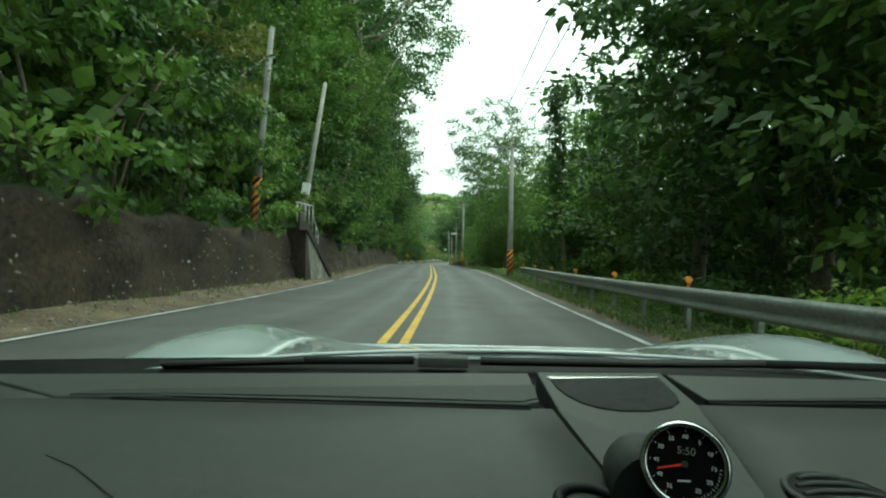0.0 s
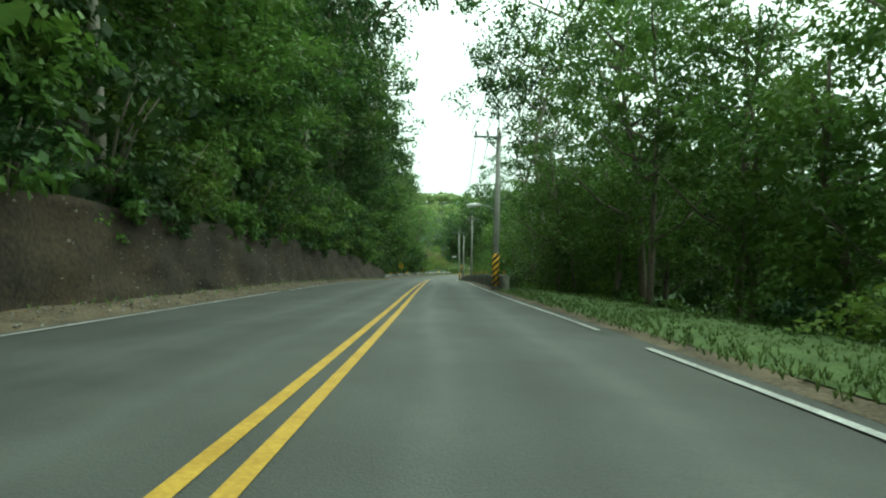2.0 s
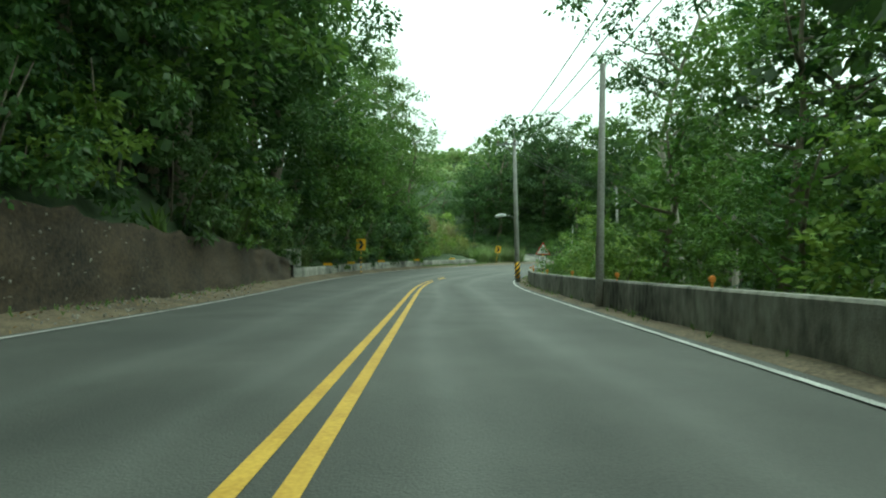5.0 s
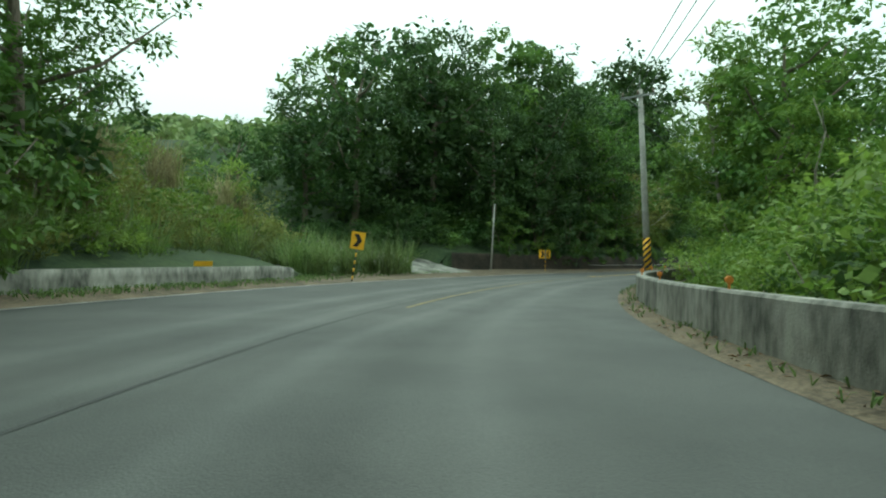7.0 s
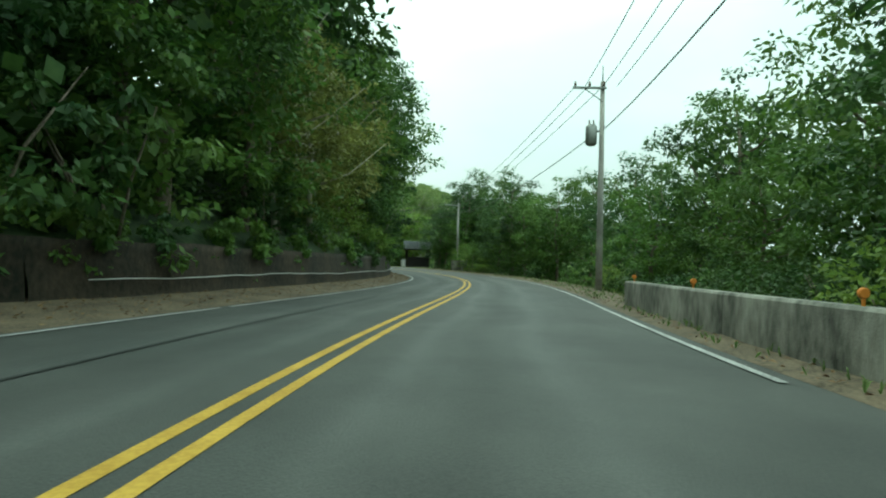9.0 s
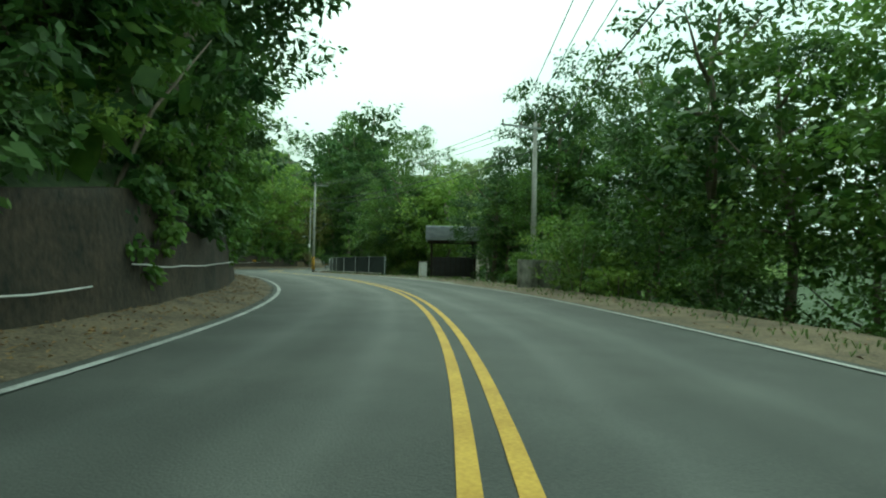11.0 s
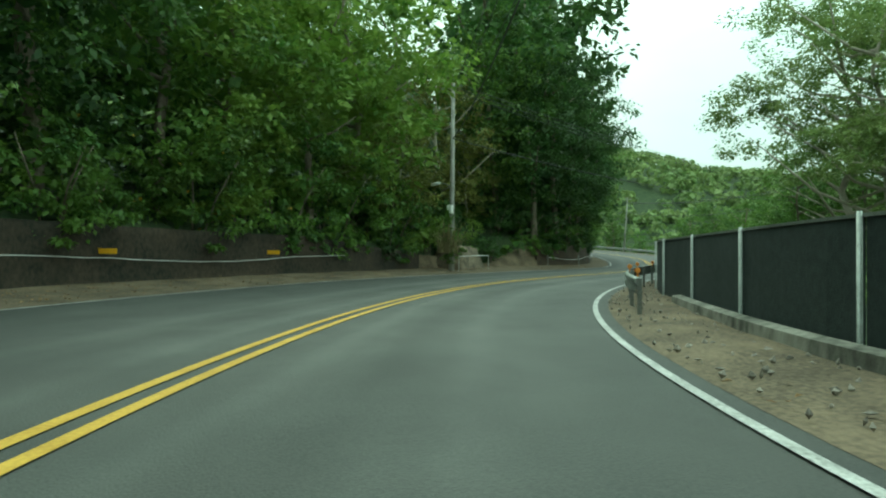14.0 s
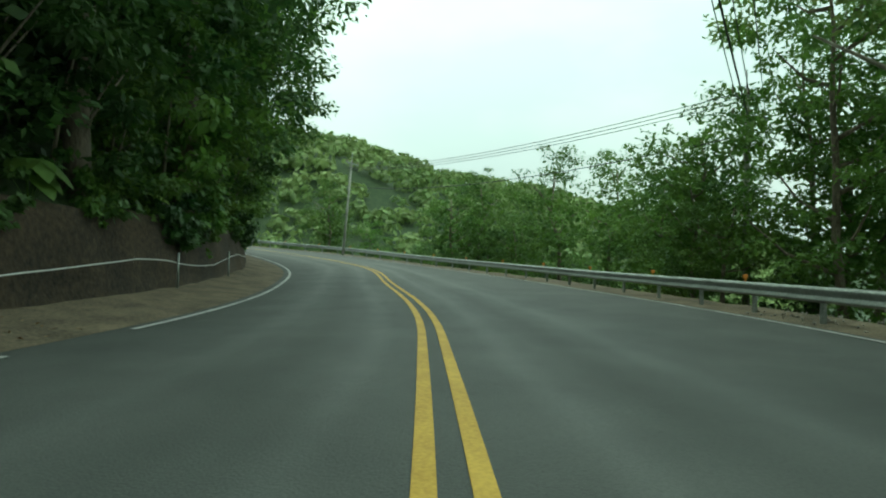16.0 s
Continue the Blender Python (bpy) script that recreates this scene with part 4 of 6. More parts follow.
    # lower body and wheels
    part("floor_pan", bm_box((1.6, 4.0, 0.1), (CX, 1.05, 0.25), 0.03), DASH_DARK, car, "dark underside of the car")
    for sgn in (-1, 1):
        part("side_panel", bm_box((0.1, 2.5, 0.42), (CX + sgn * 0.87, 0.0, 0.46), 0.04), CAR_PAINT, car, "silver-white door and sill")
    part("tail_panel", bm_box((1.7, 0.5, 0.42), (CX, -1.1, 0.5), 0.08), CAR_PAINT, car, "silver-white tail of the car")
    # unseen roof over the seats, added to shade the dashboard, carried by the rear bulkhead
    shade_roof_z = lambda x, y: 1.34 - 0.05 * ((x - CX) / 0.62) ** 2 - 0.09 * ((y + 0.1) / 0.55) ** 2
    lofted("roof", [CX - 0.62 + 0.155 * k for k in range(9)], [-0.68, -0.5, -0.3, -0.1, 0.06, 0.18, 0.27], shade_roof_z, DASH_DARK, car, "dark soft roof of the car", 0.03)
    part("rear_bulkhead", bm_box((1.24, 0.06, 0.66), (CX, -0.66, 0.88), 0.02), DASH_DARK, car, "dark bulkhead behind the seats")
    for sgn in (-1, 1):
        part("rear_quarter", bm_box((0.05, 0.5, 0.56), (CX + sgn * 0.62, -0.42, 0.93), 0.02), DASH_DARK, car, "dark rear quarter of the roof")
    part("bumper", bm_box((1.6, 0.12, 0.24), (CX, 3.05, 0.3), 0.05), CAR_PAINT, car, "silver-white front bumper")
    for sgn in (-1, 1):
        for y in (2.05, -0.75):
            z = float(np.interp(y, REF_S, REF_Z)) + 0.345
            x = CX + sgn * 0.76
            tyre = part("wheel", bm_tube([(x - 0.1, y, z), (x - 0.085, y, z), (x + 0.085, y, z), (x + 0.1, y, z)], [0.29, 0.325, 0.325, 0.29], 28), RUBBER, car, "black tyre")
            part("rim", bm_tube([(x - 0.103, y, z), (x + 0.103, y, z)], 0.22, 20), GALV, tyre, "grey alloy rim")
    return car


build_car()


# ---------------------------------------------------------------- signs
def sign_post(root, height, material=None, striped=False):
    post = part("post", bm_tube([(0, 0, -0.3), (0, 0, height)], 0.03, 10), material or GALV, root)
    if striped:
        n = int(height / 0.36)
        for k in range(n):
            part("band", bm_tube([(0, 0, 0.1 + 0.36 * k), (0, 0, 0.28 + 0.36 * k)], 0.034, 10), SIGN_YELLOW if material is BLACK else BLACK, post)
    return post


def plate(bm, w, h, t=0.006, r=0.03):
    """A thin upright plate with rounded corners, facing -y."""
    pts = []
    for cx, cz, a0 in ((w / 2 - r, h / 2 - r, 0), (-w / 2 + r, h / 2 - r, 90), (-w / 2 + r, -h / 2 + r, 180), (w / 2 - r, -h / 2 + r, 270)):
        for k in range(4):
            a = radians(a0 + 30 * k)
            pts.append((cx + r * math.cos(a), cz + r * math.sin(a)))
    front = [bm.verts.new((x, -t, z)) for x, z in pts]
    back = [bm.verts.new((x, t, z)) for x, z in pts]
    bm.faces.new(front[::-1])
    bm.faces.new(back)
    for k in range(len(pts)):
        j = (k + 1) % len(pts)
        bm.faces.new((front[k], back[k], back[j], front[j]))
    return bm


def flat(points, y, thickness=0.003):
    """A flat shape (x, z) standing upright, facing -y."""
    bm = bmesh.new()
    f = bm.faces.new([bm.verts.new((x, y, z)) for x, z in points])
    if f.normal.y > 0:
        bmesh.ops.reverse_faces(bm, faces=[f])
    got = bmesh.ops.extrude_face_region(bm, geom=[f])
    bmesh.ops.translate(bm, verts=[v for v in got["geom"] if isinstance(v, bmesh.types.BMVert)], vec=(0, -thickness, 0))
    bmesh.ops.recalc_face_normals(bm, faces=bm.faces)
    return bm


def chevron_board(root, w, h, z, yaw=0.0, x=0.0, flip=1):
    bm = plate(bmesh.new(), w, h)
    m = pose(x, -0.04, z, 0, 0, yaw)
    bmesh.ops.transform(bm, matrix=m, verts=bm.verts)
    board = part("board", bm, SIGN_YELLOW, root, "yellow sign board")
    a, t = w * 0.3, w * 0.34
    pts = [(flip * q, u) for q, u in ((-a, h * 0.36), (-a + t, h * 0.36), (a + 0.01, 0), (-a + t, -h * 0.36), (-a, -h * 0.36), (a - t + 0.01, 0))]
    for tri in ((0, 1, 2, 5), (5, 2, 3, 4)):
        bm = flat([pts[k] for k in tri], -0.0075)
        bmesh.ops.transform(bm, matrix=m, verts=bm.verts)
        part("chevron", bm, BLACK, board, "black chevron arrow")
    return board


def chevron_sign(s, lat, yaw, label, w=0.6, h=0.75, tilt=0.0, top=2.0, dz=0.0, double=False, striped=True):
    root = thing("chevron_sign", Matrix.Translation(at(s, lat, dz)) @ pose(0, 0, 0, 0, tilt, turn(s) + yaw), label, "road sign", "chevron signs")
    sign_post(root, top - h, BLACK if striped else GALV, striped)
    part("bracket", bm_box((0.1, 0.05, h + 0.1), (0, 0, top - h / 2 - 0.05), 0.005), GALV, root)
    if double:
        chevron_board(root, w, h, top - h / 2, 25, -0.26)
        chevron_board(root, w, h, top - h / 2, -42, 0.25, -1)
    else:
        chevron_board(root, w, h, top - h / 2)
    return root


chevron_sign(143.5, left(143.5) - 0.35, 12, "yellow chevron sign with a black arrow by the low wall", w=0.72, h=0.9, top=2.75)
chevron_sign(168.6, -9.2, 20, "tilted yellow chevron sign in tall grass", tilt=8, w=0.66, h=0.82, top=2.35)
chevron_sign(192.5, -8.9, 16, "double chevron sign on a striped post at the junction", double=True, top=1.95)


def warning_sign(s, lat, label):
    root = thing("warning_sign", Matrix.Translation(at(s, lat, 0)) @ pose(0, 0, 0, 0, 0, turn(s)), label, "road sign")
    sign_post(root, 2.4, BLACK, True)
    tri = lambda k, y: flat([(k * 0.46, 2.0 - 0.26 * k), (0, 2.0 + 0.52 * k), (-k * 0.46, 2.0 - 0.26 * k)], y)
    border = part("border", tri(1.0, -0.035), RED, root, "red triangular border")
    part("face", tri(0.78, -0.039), WHITE, border, "white triangular face")
    bm = flat([(-0.1, 1.86), (-0.05, 1.86), (-0.05, 2.03), (-0.1, 2.03)], -0.043)
    for f in (flat([(-0.1, 2.0), (-0.06, 2.04), (0.1, 1.94), (0.07, 1.89)], -0.043), flat([(0.05, 1.9), (0.1, 1.9), (0.1, 2.08), (0.05, 2.08)], -0.043),
              flat([(0.02, 2.08), (0.13, 2.08), (0.075, 2.2)], -0.043)):
        me = bpy.data.meshes.new("bend")
        f.to_mesh(me)
        f.free()
        bm.from_mesh(me)
    part("bent_arrow", bm, BLACK, border, "black double-bend arrow")
    bm = plate(bmesh.new(), 0.34, 0.72, 0.005, 0.03)
    bmesh.ops.translate(bm, verts=bm.verts, vec=(0, -0.04, 1.28))
    lower = part("plate", bm, WHITE, root, "white plate with dark writing")
    for k in range(4):
        part("writing_bar", bm_box((0.12, 0.004, 0.08), (0, -0.048, 1.52 - 0.16 * k)), BLACK, lower)
    return root


warning_sign(138.6, right(138.6) + 1.75, "red and white bend warning triangle behind the parapet")


def marker_plate(s, lat, z, yaw, label="yellow reflective marker plate on the wall"):
    root = thing("marker_plate", Matrix.Translation(at(s, lat, z)) @ pose(0, 0, 0, 0, 0, turn(s) + yaw), label, "marker", "yellow marker plates")
    bm = plate(bmesh.new(), 0.62, 0.17, 0.008, 0.02)
    part("panel", bm, SIGN_YELLOW, root)
    part("stem", bm_box((0.06, 0.1, 0.1), (0, 0.05, 0)), GALV, root)
    return root


for s in (139.5, 144.0, 149.5, 155.5, 161.5):
    marker_plate(s, wall_lat(s) - 0.1, 0.86, 14)
for s in (286.0, 294.0, 301.0, 308.0, 314.0):
    marker_plate(s, wall_lat(s) + 0.16, 1.15, 12)


# ---------------------------------------------------------------- stairs with a handrail on the bank
def stairs(s, label):
    m = Matrix.Translation(at(s, wall_lat(s) + 0.42, 0)) @ pose(0, 0, 0, 0, 0, turn(s))
    root = thing("concrete_stairs", m, label, "stairs")
    n, rise, going = 14, 0.18, 0.36
    for k in range(n):
        bm = bm_box((0.8, going, rise * (k + 1)), (-0.35, -going * (k + 0.5), rise * (k + 1) / 2), 0.01)
        part("step", bm, DARK_WALL, root)
    bm = flat([(0.0, -0.1), (0.0, 0.12), (n * going, n * rise + 0.28), (n * going + 1.2, n * rise + 0.28), (n * going + 1.2, n * rise - 0.1), (n * going, n * rise - 0.1)], 0, 0.14)
    bmesh.ops.transform(bm, matrix=pose(0.12, 0, 0, 0, 0, -90), verts=bm.verts)
    part("side_kerb", bm, DARK_WALL, root, "mossy sloping side kerb")
    run, high = n * going, n * rise
    bm = flat([(0.5, 0.0), (run * 0.8, 0.0), (run * 0.95, high - 0.3), (run * 0.9, high - 0.3)], 0, 0.05)
    bmesh.ops.transform(bm, matrix=pose(0.06, 0, 0, 0, 0, -90), verts=bm.verts)
    part("side_wall", bm, CONCRETE, root, "stained pale concrete side wall")
    rail = [(0.1, -run * 0.62, high * 0.62 + 0.75), (0.1, -run * 0.78, high * 0.78 + 0.95), (0.1, -run * 0.82, high + 0.95), (0.1, -run - 1.7, high + 0.98)]
    part("handrail", bm_tube(rail, 0.028, 8), PALE_CABLE, root, "pale painted handrail")
    for y in (0.62, 0.7, 0.82, 0.94, 1.06, 1.18, 1.3):
        top = float(np.interp(y, [0.62, 0.78, 0.82, 2], [high * 0.62 + 0.75, high * 0.78 + 0.95, high + 0.95, high + 0.97]))
        foot = float(np.interp(y, [0, 1, 2], [0.1, high + 0.2, high + 0.2]))
        part("baluster", bm_tube([(0.1, -y * run, foot), (0.1, -y * run, top)], 0.02, 8), PALE_CABLE, root)
    return root


stairs(27.4, "narrow concrete stairs with a pale handrail climbing the bank")


# ---------------------------------------------------------------- dark fence on the valley side
def screen_fence(s0, s1, lat, label):
    root = thing("screen_fence", Matrix.Translation(at(s0, lat(s0))), label, "fence")
    inv = root.matrix_world.inverted()
    n = max(1, round((s1 - s0) / 3.4))
    for k in range(n):
        a, b = s0 + (s1 - s0) * k / n, s0 + (s1 - s0) * (k + 1) / n
        prof = [(0.0, -1.6), (0.0, 1.58), (0.03, 1.58), (0.03, -1.6)]
        ob = part("netting_panel", sweep("netting_panel", a + 0.03, b - 0.03, 0.6, prof, NETTING, lat), None, root)
        ob.matrix_parent_inverse = inv
    for k in range(n + 1):
        s = s0 + (s1 - s0) * k / n
        ob = part("post", bm_tube([(0, 0, -4.5), (0, 0, 1.62)], 0.028, 10), GALV, root, "grey steel post")
        ob.matrix_parent_inverse = inv
        ob.matrix_basis = Matrix.Translation(at(s, lat(s) - 0.05))
    ob = part("top_rail", sweep("top_rail", s0, s1, 0.6, [(-0.02, 1.56), (-0.02, 1.6), (0.05, 1.6), (0.05, 1.56)], GALV, lat), None, root)
    ob.matrix_parent_inverse = inv
    return root


def fence_lat(s):
    return float(np.interp(s, [273, 283, 286, 292, 298, 302, 306, 309, 312.5, 317], [6.8, 5.4, 4.9, 4.6, 4.2, 4.0, 3.95, 3.85, 3.5, 3.5])) if s < 317 else max(3.5, right(s) + 1.3)


screen_fence(274.5, 341.5, fence_lat, "dark netting fence on grey steel posts above the valley")
kerb = sweep("fence_kerb", 275.0, 309.0, 0.8, [(-0.32, -0.2), (-0.3, 0.2), (-0.1, 0.23), (-0.08, -0.2)], CONCRETE, fence_lat)
tagged(part("fence_kerb", kerb), "low stained concrete kerb at the foot of the netting fence", "kerb", kind="structure")


# ---------------------------------------------------------------- gateway with a small roof
def shelter(s, lat):
    m = Matrix.Translation(at(s, lat, -0.1)) @ pose(0, 0, 0, 0, 0, turn(s) - 22)
    root = thing("roofed_gateway", m, "small gateway with a grey tiled roof beside the road", "gateway")
    for x, y in ((0, 0), (0, 2.4), (3.4, 0), (3.4, 2.4)):
        part("column", bm_box((0.18, 0.18, 3.2), (x, y, 1.6), 0.01), DARK_WALL, root, "dark timber column")
    for y in (-0.1, 2.5):
        part("beam", bm_box((4.0, 0.14, 0.34), (1.7, y, 2.98), 0.01), DARK_WALL, root, "dark timber beam")
    for side in (0, 1):
        slope = part("roof_slope", bm_box((4.3, 2.2, 0.05), (0, 0, 0), 0.01, None, pose(1.7, 0.26 if side == 0 else 2.14, 3.5, 27.5 if side == 0 else -27.5, 0, 0)), ROOF, root, "grey tiled roof slope")
        for r in range(9):
            y0, y1 = -0.7 + 0.21 * r, -0.7 + 0.21 * (r + 1) + 0.04
            z0, z1 = 3.1 + 0.11 * r, 3.1 + 0.11 * (r + 1) + 0.01
            y0, y1 = (y0, y1) if side == 0 else (2.4 - y0, 2.4 - y1)
            part("tile_course", bm_box((4.4, abs(y1 - y0), 0.05), (1.7, (y0 + y1) / 2, (z0 + z1) / 2), 0.006), ROOF, slope)
    part("ridge", bm_tube([(-0.5, 1.2, 4.13), (3.9, 1.2, 4.13)], 0.1, 10), ROOF, root)
    part("gate", bm_box((3.2, 0.06, 1.5), (1.7, 0.1, 0.95), 0.01), BLACK, root, "dark closed gate")
    for k in range(8):
        part("gate_bar", bm_box((0.04, 0.08, 1.6), (0.3 + 0.4 * k, 0.08, 0.95)), DARK_WALL, root)
    root2 = thing("gate_pillar", Matrix.Translation(at(s, lat - 0.7, -0.1)) @ pose(0, 0, 0, 0, 0, turn(s)), "pale plastered gate pillar beside the road", "pillar")
    part("shaft", bm_box((0.5, 0.5, 1.35), (0, 0, 0.6), 0.02), WHITE, root2)
    part("cap", bm_box((0.6, 0.6, 0.08), (0, 0, 1.31), 0.015), CONCRETE, root2)


shelter(270.9, 9.2)
apron = ribbon("gate_apron", 259, 274, 0.8, [(lambda s: right(s) + 0.3, 0.012), (lambda s: right(s) + 1.6, 0.03), (lambda s: right(s) + 3.2, 0.05)], CONCRETE)
tagged(part("gate_apron", apron), "pale concrete apron in front of the gateway", "pavement", kind="structure")

# side track at the junction
track = ribbon("side_track", 177.0, 183.4, 0.6, [(lambda s: left(s) - 3.2, 0.05), (lambda s: left(s) - 5.7, 0.42), (lambda s: left(s) - 7.2, 0.85), (lambda s: left(s) - 10.0, 1.4), (lambda s: left(s) - 15.0, 2.4)], CONCRETE)
tagged(part("side_track", track), "pale concrete track climbing away from the road", "track", kind="structure")


# ---------------------------------------------------------------- pale cable slung along the walls
def slung(s0, s1, high, swing, seed, label):
    rng = random.Random(seed)
    pts, s = [], s0
    while s <= s1:
        pts.append(at(s, wall_lat(s) + 0.12 - 0.07 * high, high + swing * math.sin(s * 0.55 + seed) + rng.uniform(-0.02, 0.02)))
        s += 0.7
    tagged(part("wall_cable", bm_tube(pts, 0.014, 6), PALE_CABLE), label, "cable", "cables along the walls")


slung(199, 240, 0.62, 0.03, 1, "pale cable fixed along the low mossy wall")
slung(241, 290, 0.95, 0.03, 2, "pale cable fixed along the tall retaining wall")
slung(290, 318, 0.9, 0.12, 3, "sagging pale cable along the dark wall")
slung(339, 366, 0.8, 0.13, 4, "sagging pale cable along the shaded bank")
for s in (339.2, 345.0, 352.0, 359.0):
    ob = part("cable_post", bm_tube([(0, 0, -0.2), (0, 0, 0.95)], 0.03, 8), GALV)
    ob.matrix_basis = Matrix.Translation(at(s, wall_lat(s) + 0.12, 0.15))
    tagged(ob, "short grey post carrying the pale cable", "post", "cable posts")


# concrete blocks at the foot of the bank before the low wall
def block(s, lat, size, dz, label):
    ob = part("concrete_block", bm_box(size, (0, 0, size[2] / 2), 0.04), CONCRETE)
    ob.matrix_basis = Matrix.Translation(at(s, lat, dz)) @ pose(0, 0, 0, 0, 0, turn(s) + 4)
    return tagged(ob, label, "concrete block")


block(134.6, wall_lat(134.6) - 0.75, (0.5, 2.6, 1.1), 0.75, "stained concrete block behind the low wall")


block(254.4, 8.3, (2.2, 0.3, 1.45), -0.1, "stained concrete panel among roadside bushes")


def rock_mass(s, lat, size, label):
    """A worn lump of earth and rock."""
    bm = bm_box(size, (0, 0, size[2] / 2 - 0.2))
    bmesh.ops.subdivide_edges(bm, edges=bm.edges, cuts=6, use_grid_fill=True)
    for v in bm.verts:
        q = v.co.copy()
        u = max(0.0, q.z / size[2])
        v.co.x *= 1 - 0.35 * u
        v.co.y *= 1 - 0.3 * u
        v.co += 0.22 * noise.noise_vector(q * 1.3) + 0.09 * noise.noise_vector(q * 3.7)
    for f in bm.faces:
        f.smooth = True
    ob = part("rock_mass", bm, ROCK)
    ob.matrix_basis = Matrix.Translation(at(s, lat, 0.05)) @ pose(0, 0, 0, 0, 0, turn(s))
    return tagged(ob, label, "rock")


rock_mass(327.6, wall_lat(327.6) + 0.2, (2.4, 3.4, 1.7), "dark weathered lump of earth and rock beside the dirt opening")


frame_pts = [at(q, wall_lat(q) + 1.75, h) for q, h in ((325.4, 0.0), (325.4, 0.95), (329.0, 1.0), (329.0, 0.05))]
tagged(part("pipe_frame", bm_tube(frame_pts, 0.024, 8), PALE_CABLE), "pale bent pipe frame in front of the rock", "pipe")


# ---------------------------------------------------------------- stones, fallen leaves and weeds
def scatter(name, seed, count, spots, shape, material, label, category):
    """Small pieces past counting, joined."""
    rng = random.Random(seed)
    verts, faces = [], []
    for _ in range(count):
        p, up = spots(rng)
        k = len(verts)
        v, f = shape(rng)
        m = Matrix.Translation(p) @ up
        verts += [m @ Vector(q) for q in v]
        faces += [tuple(k + i for i in q) for q in f]
    tagged(new(name, mesh_of(name, verts, faces, material)), label, category, kind="stuff")


def stone_shape(rng):
    a, b, c = (rng.uniform(0.012, 0.05) for _ in range(3))
    j = lambda: rng.uniform(0.7, 1.3)
    v = [(a * j(), 0, 0), (-a * j(), 0, 0), (0, b * j(), 0), (0, -b * j(), 0), (0, 0, c * j()), (0, 0, -c * j())]
    return v, [(0, 2, 4), (2, 1, 4), (1, 3, 4), (3, 0, 4), (2, 0, 5), (1, 2, 5), (3, 1, 5), (0, 3, 5)]


def leaf_shape(rng):
    l, w, h = rng.uniform(0.025, 0.065), rng.uniform(0.014, 0.03), rng.uniform(0.0, 0.03)
    return [(-l, 0, 0), (0, -w, h), (l, 0, 0.01), (0, w, h)], [(0, 1, 2), (0, 2, 3)]


def weed_shape(rng):
    v, f = [], []
    for b in range(5):
        a, l, t = rng.uniform(0, 6.28), rng.uniform(0.05, 0.15), rng.uniform(0.3, 0.9)
        d, s = Vector((math.cos(a), math.sin(a), 0)), Vector((-math.sin(a), math.cos(a), 0)) * 0.008
        k = len(v)
        v += [-s, s, d * l * t * 0.5 + Vector((0, 0, l * 0.7)) + s, d * l * t * 0.5 + Vector((0, 0, l * 0.7)) - s, d * l * t + Vector((0, 0, l * (1 - 0.3 * t)))]
        f += [(k, k + 1, k + 2, k + 3), (k + 3, k + 2, k + 4)]
    return v, f


def any_turn(rng):
    return pose(0, 0, 0, rng.uniform(-20, 20), rng.uniform(-20, 20), rng.uniform(0, 360))


def bank_spot(s0, s1):
    def pick(rng):
        s, u = rng.uniform(s0, s1), rng.uniform(0.03, 0.98)
        return at(s, wall_lat(s) - 0.16 * u * wall_high(s) + 0.03, u * wall_high(s)), any_turn(rng)
    return pick


def uphill_spot(s0, s1, lo=0.0, hi=1.0):
    def pick(rng):
        s, u = rng.uniform(s0, s1), lo + (hi - lo) * rng.random() ** 0.7
        return at(s, (left(s) - 0.15) * (1 - u) + wall_lat(s) * u, 0.03 + 0.19 * u), any_turn(rng)
    return pick


def valley_spot(s0, s1):
    def pick(rng):
        s, u = rng.uniform(s0, s1), rng.random()
        return at(s, (right(s) + 0.3) * (1 - u) + drop_lat(s) * u, 0.06), any_turn(rng)
    return pick


scatter("bank_stones", 1, 1500, bank_spot(-10, 118), stone_shape, STONE, "pale stones set in the earth bank", "stones")
scatter("verge_gravel", 2, 1500, uphill_spot(-8, 125), stone_shape, STONE, "loose stones along the foot of the bank", "stones")
scatter("leaf_litter", 3, 5200, uphill_spot(196, 345), leaf_shape, LITTER, "brown fallen leaves along the verge", "leaves")
scatter("leaf_litter", 4, 2600, valley_spot(150, 300), leaf_shape, LITTER, "brown fallen leaves by the parapet", "leaves")
scatter("leaf_litter", 14, 1200, uphill_spot(10, 130), leaf_shape, LITTER, "brown fallen leaves below the bank", "leaves")
scatter("verge_weeds", 5, 7000, valley_spot(0, 66), weed_shape, LAWN, "short green grass and weeds by the road", "grass")
scatter("verge_weeds", 6, 1300, valley_spot(206, 286), weed_shape, LAWN, "short green grass and weeds by the road", "grass")
scatter("verge_weeds", 7, 900, valley_spot(110, 206), weed_shape, LAWN, "weeds at the foot of the parapet", "grass")
scatter("verge_weeds", 8, 1500, uphill_spot(156, 180, 0.3), weed_shape, LAWN, "grass on the corner of the junction", "grass")
scatter("verge_weeds", 9, 700, uphill_spot(-8, 128, 0.5), weed_shape, LAWN, "weeds at the foot of the bank", "grass")
scatter("verge_gravel", 12, 900, valley_spot(290, 350), stone_shape, STONE, "loose stones under the guardrail", "stones")


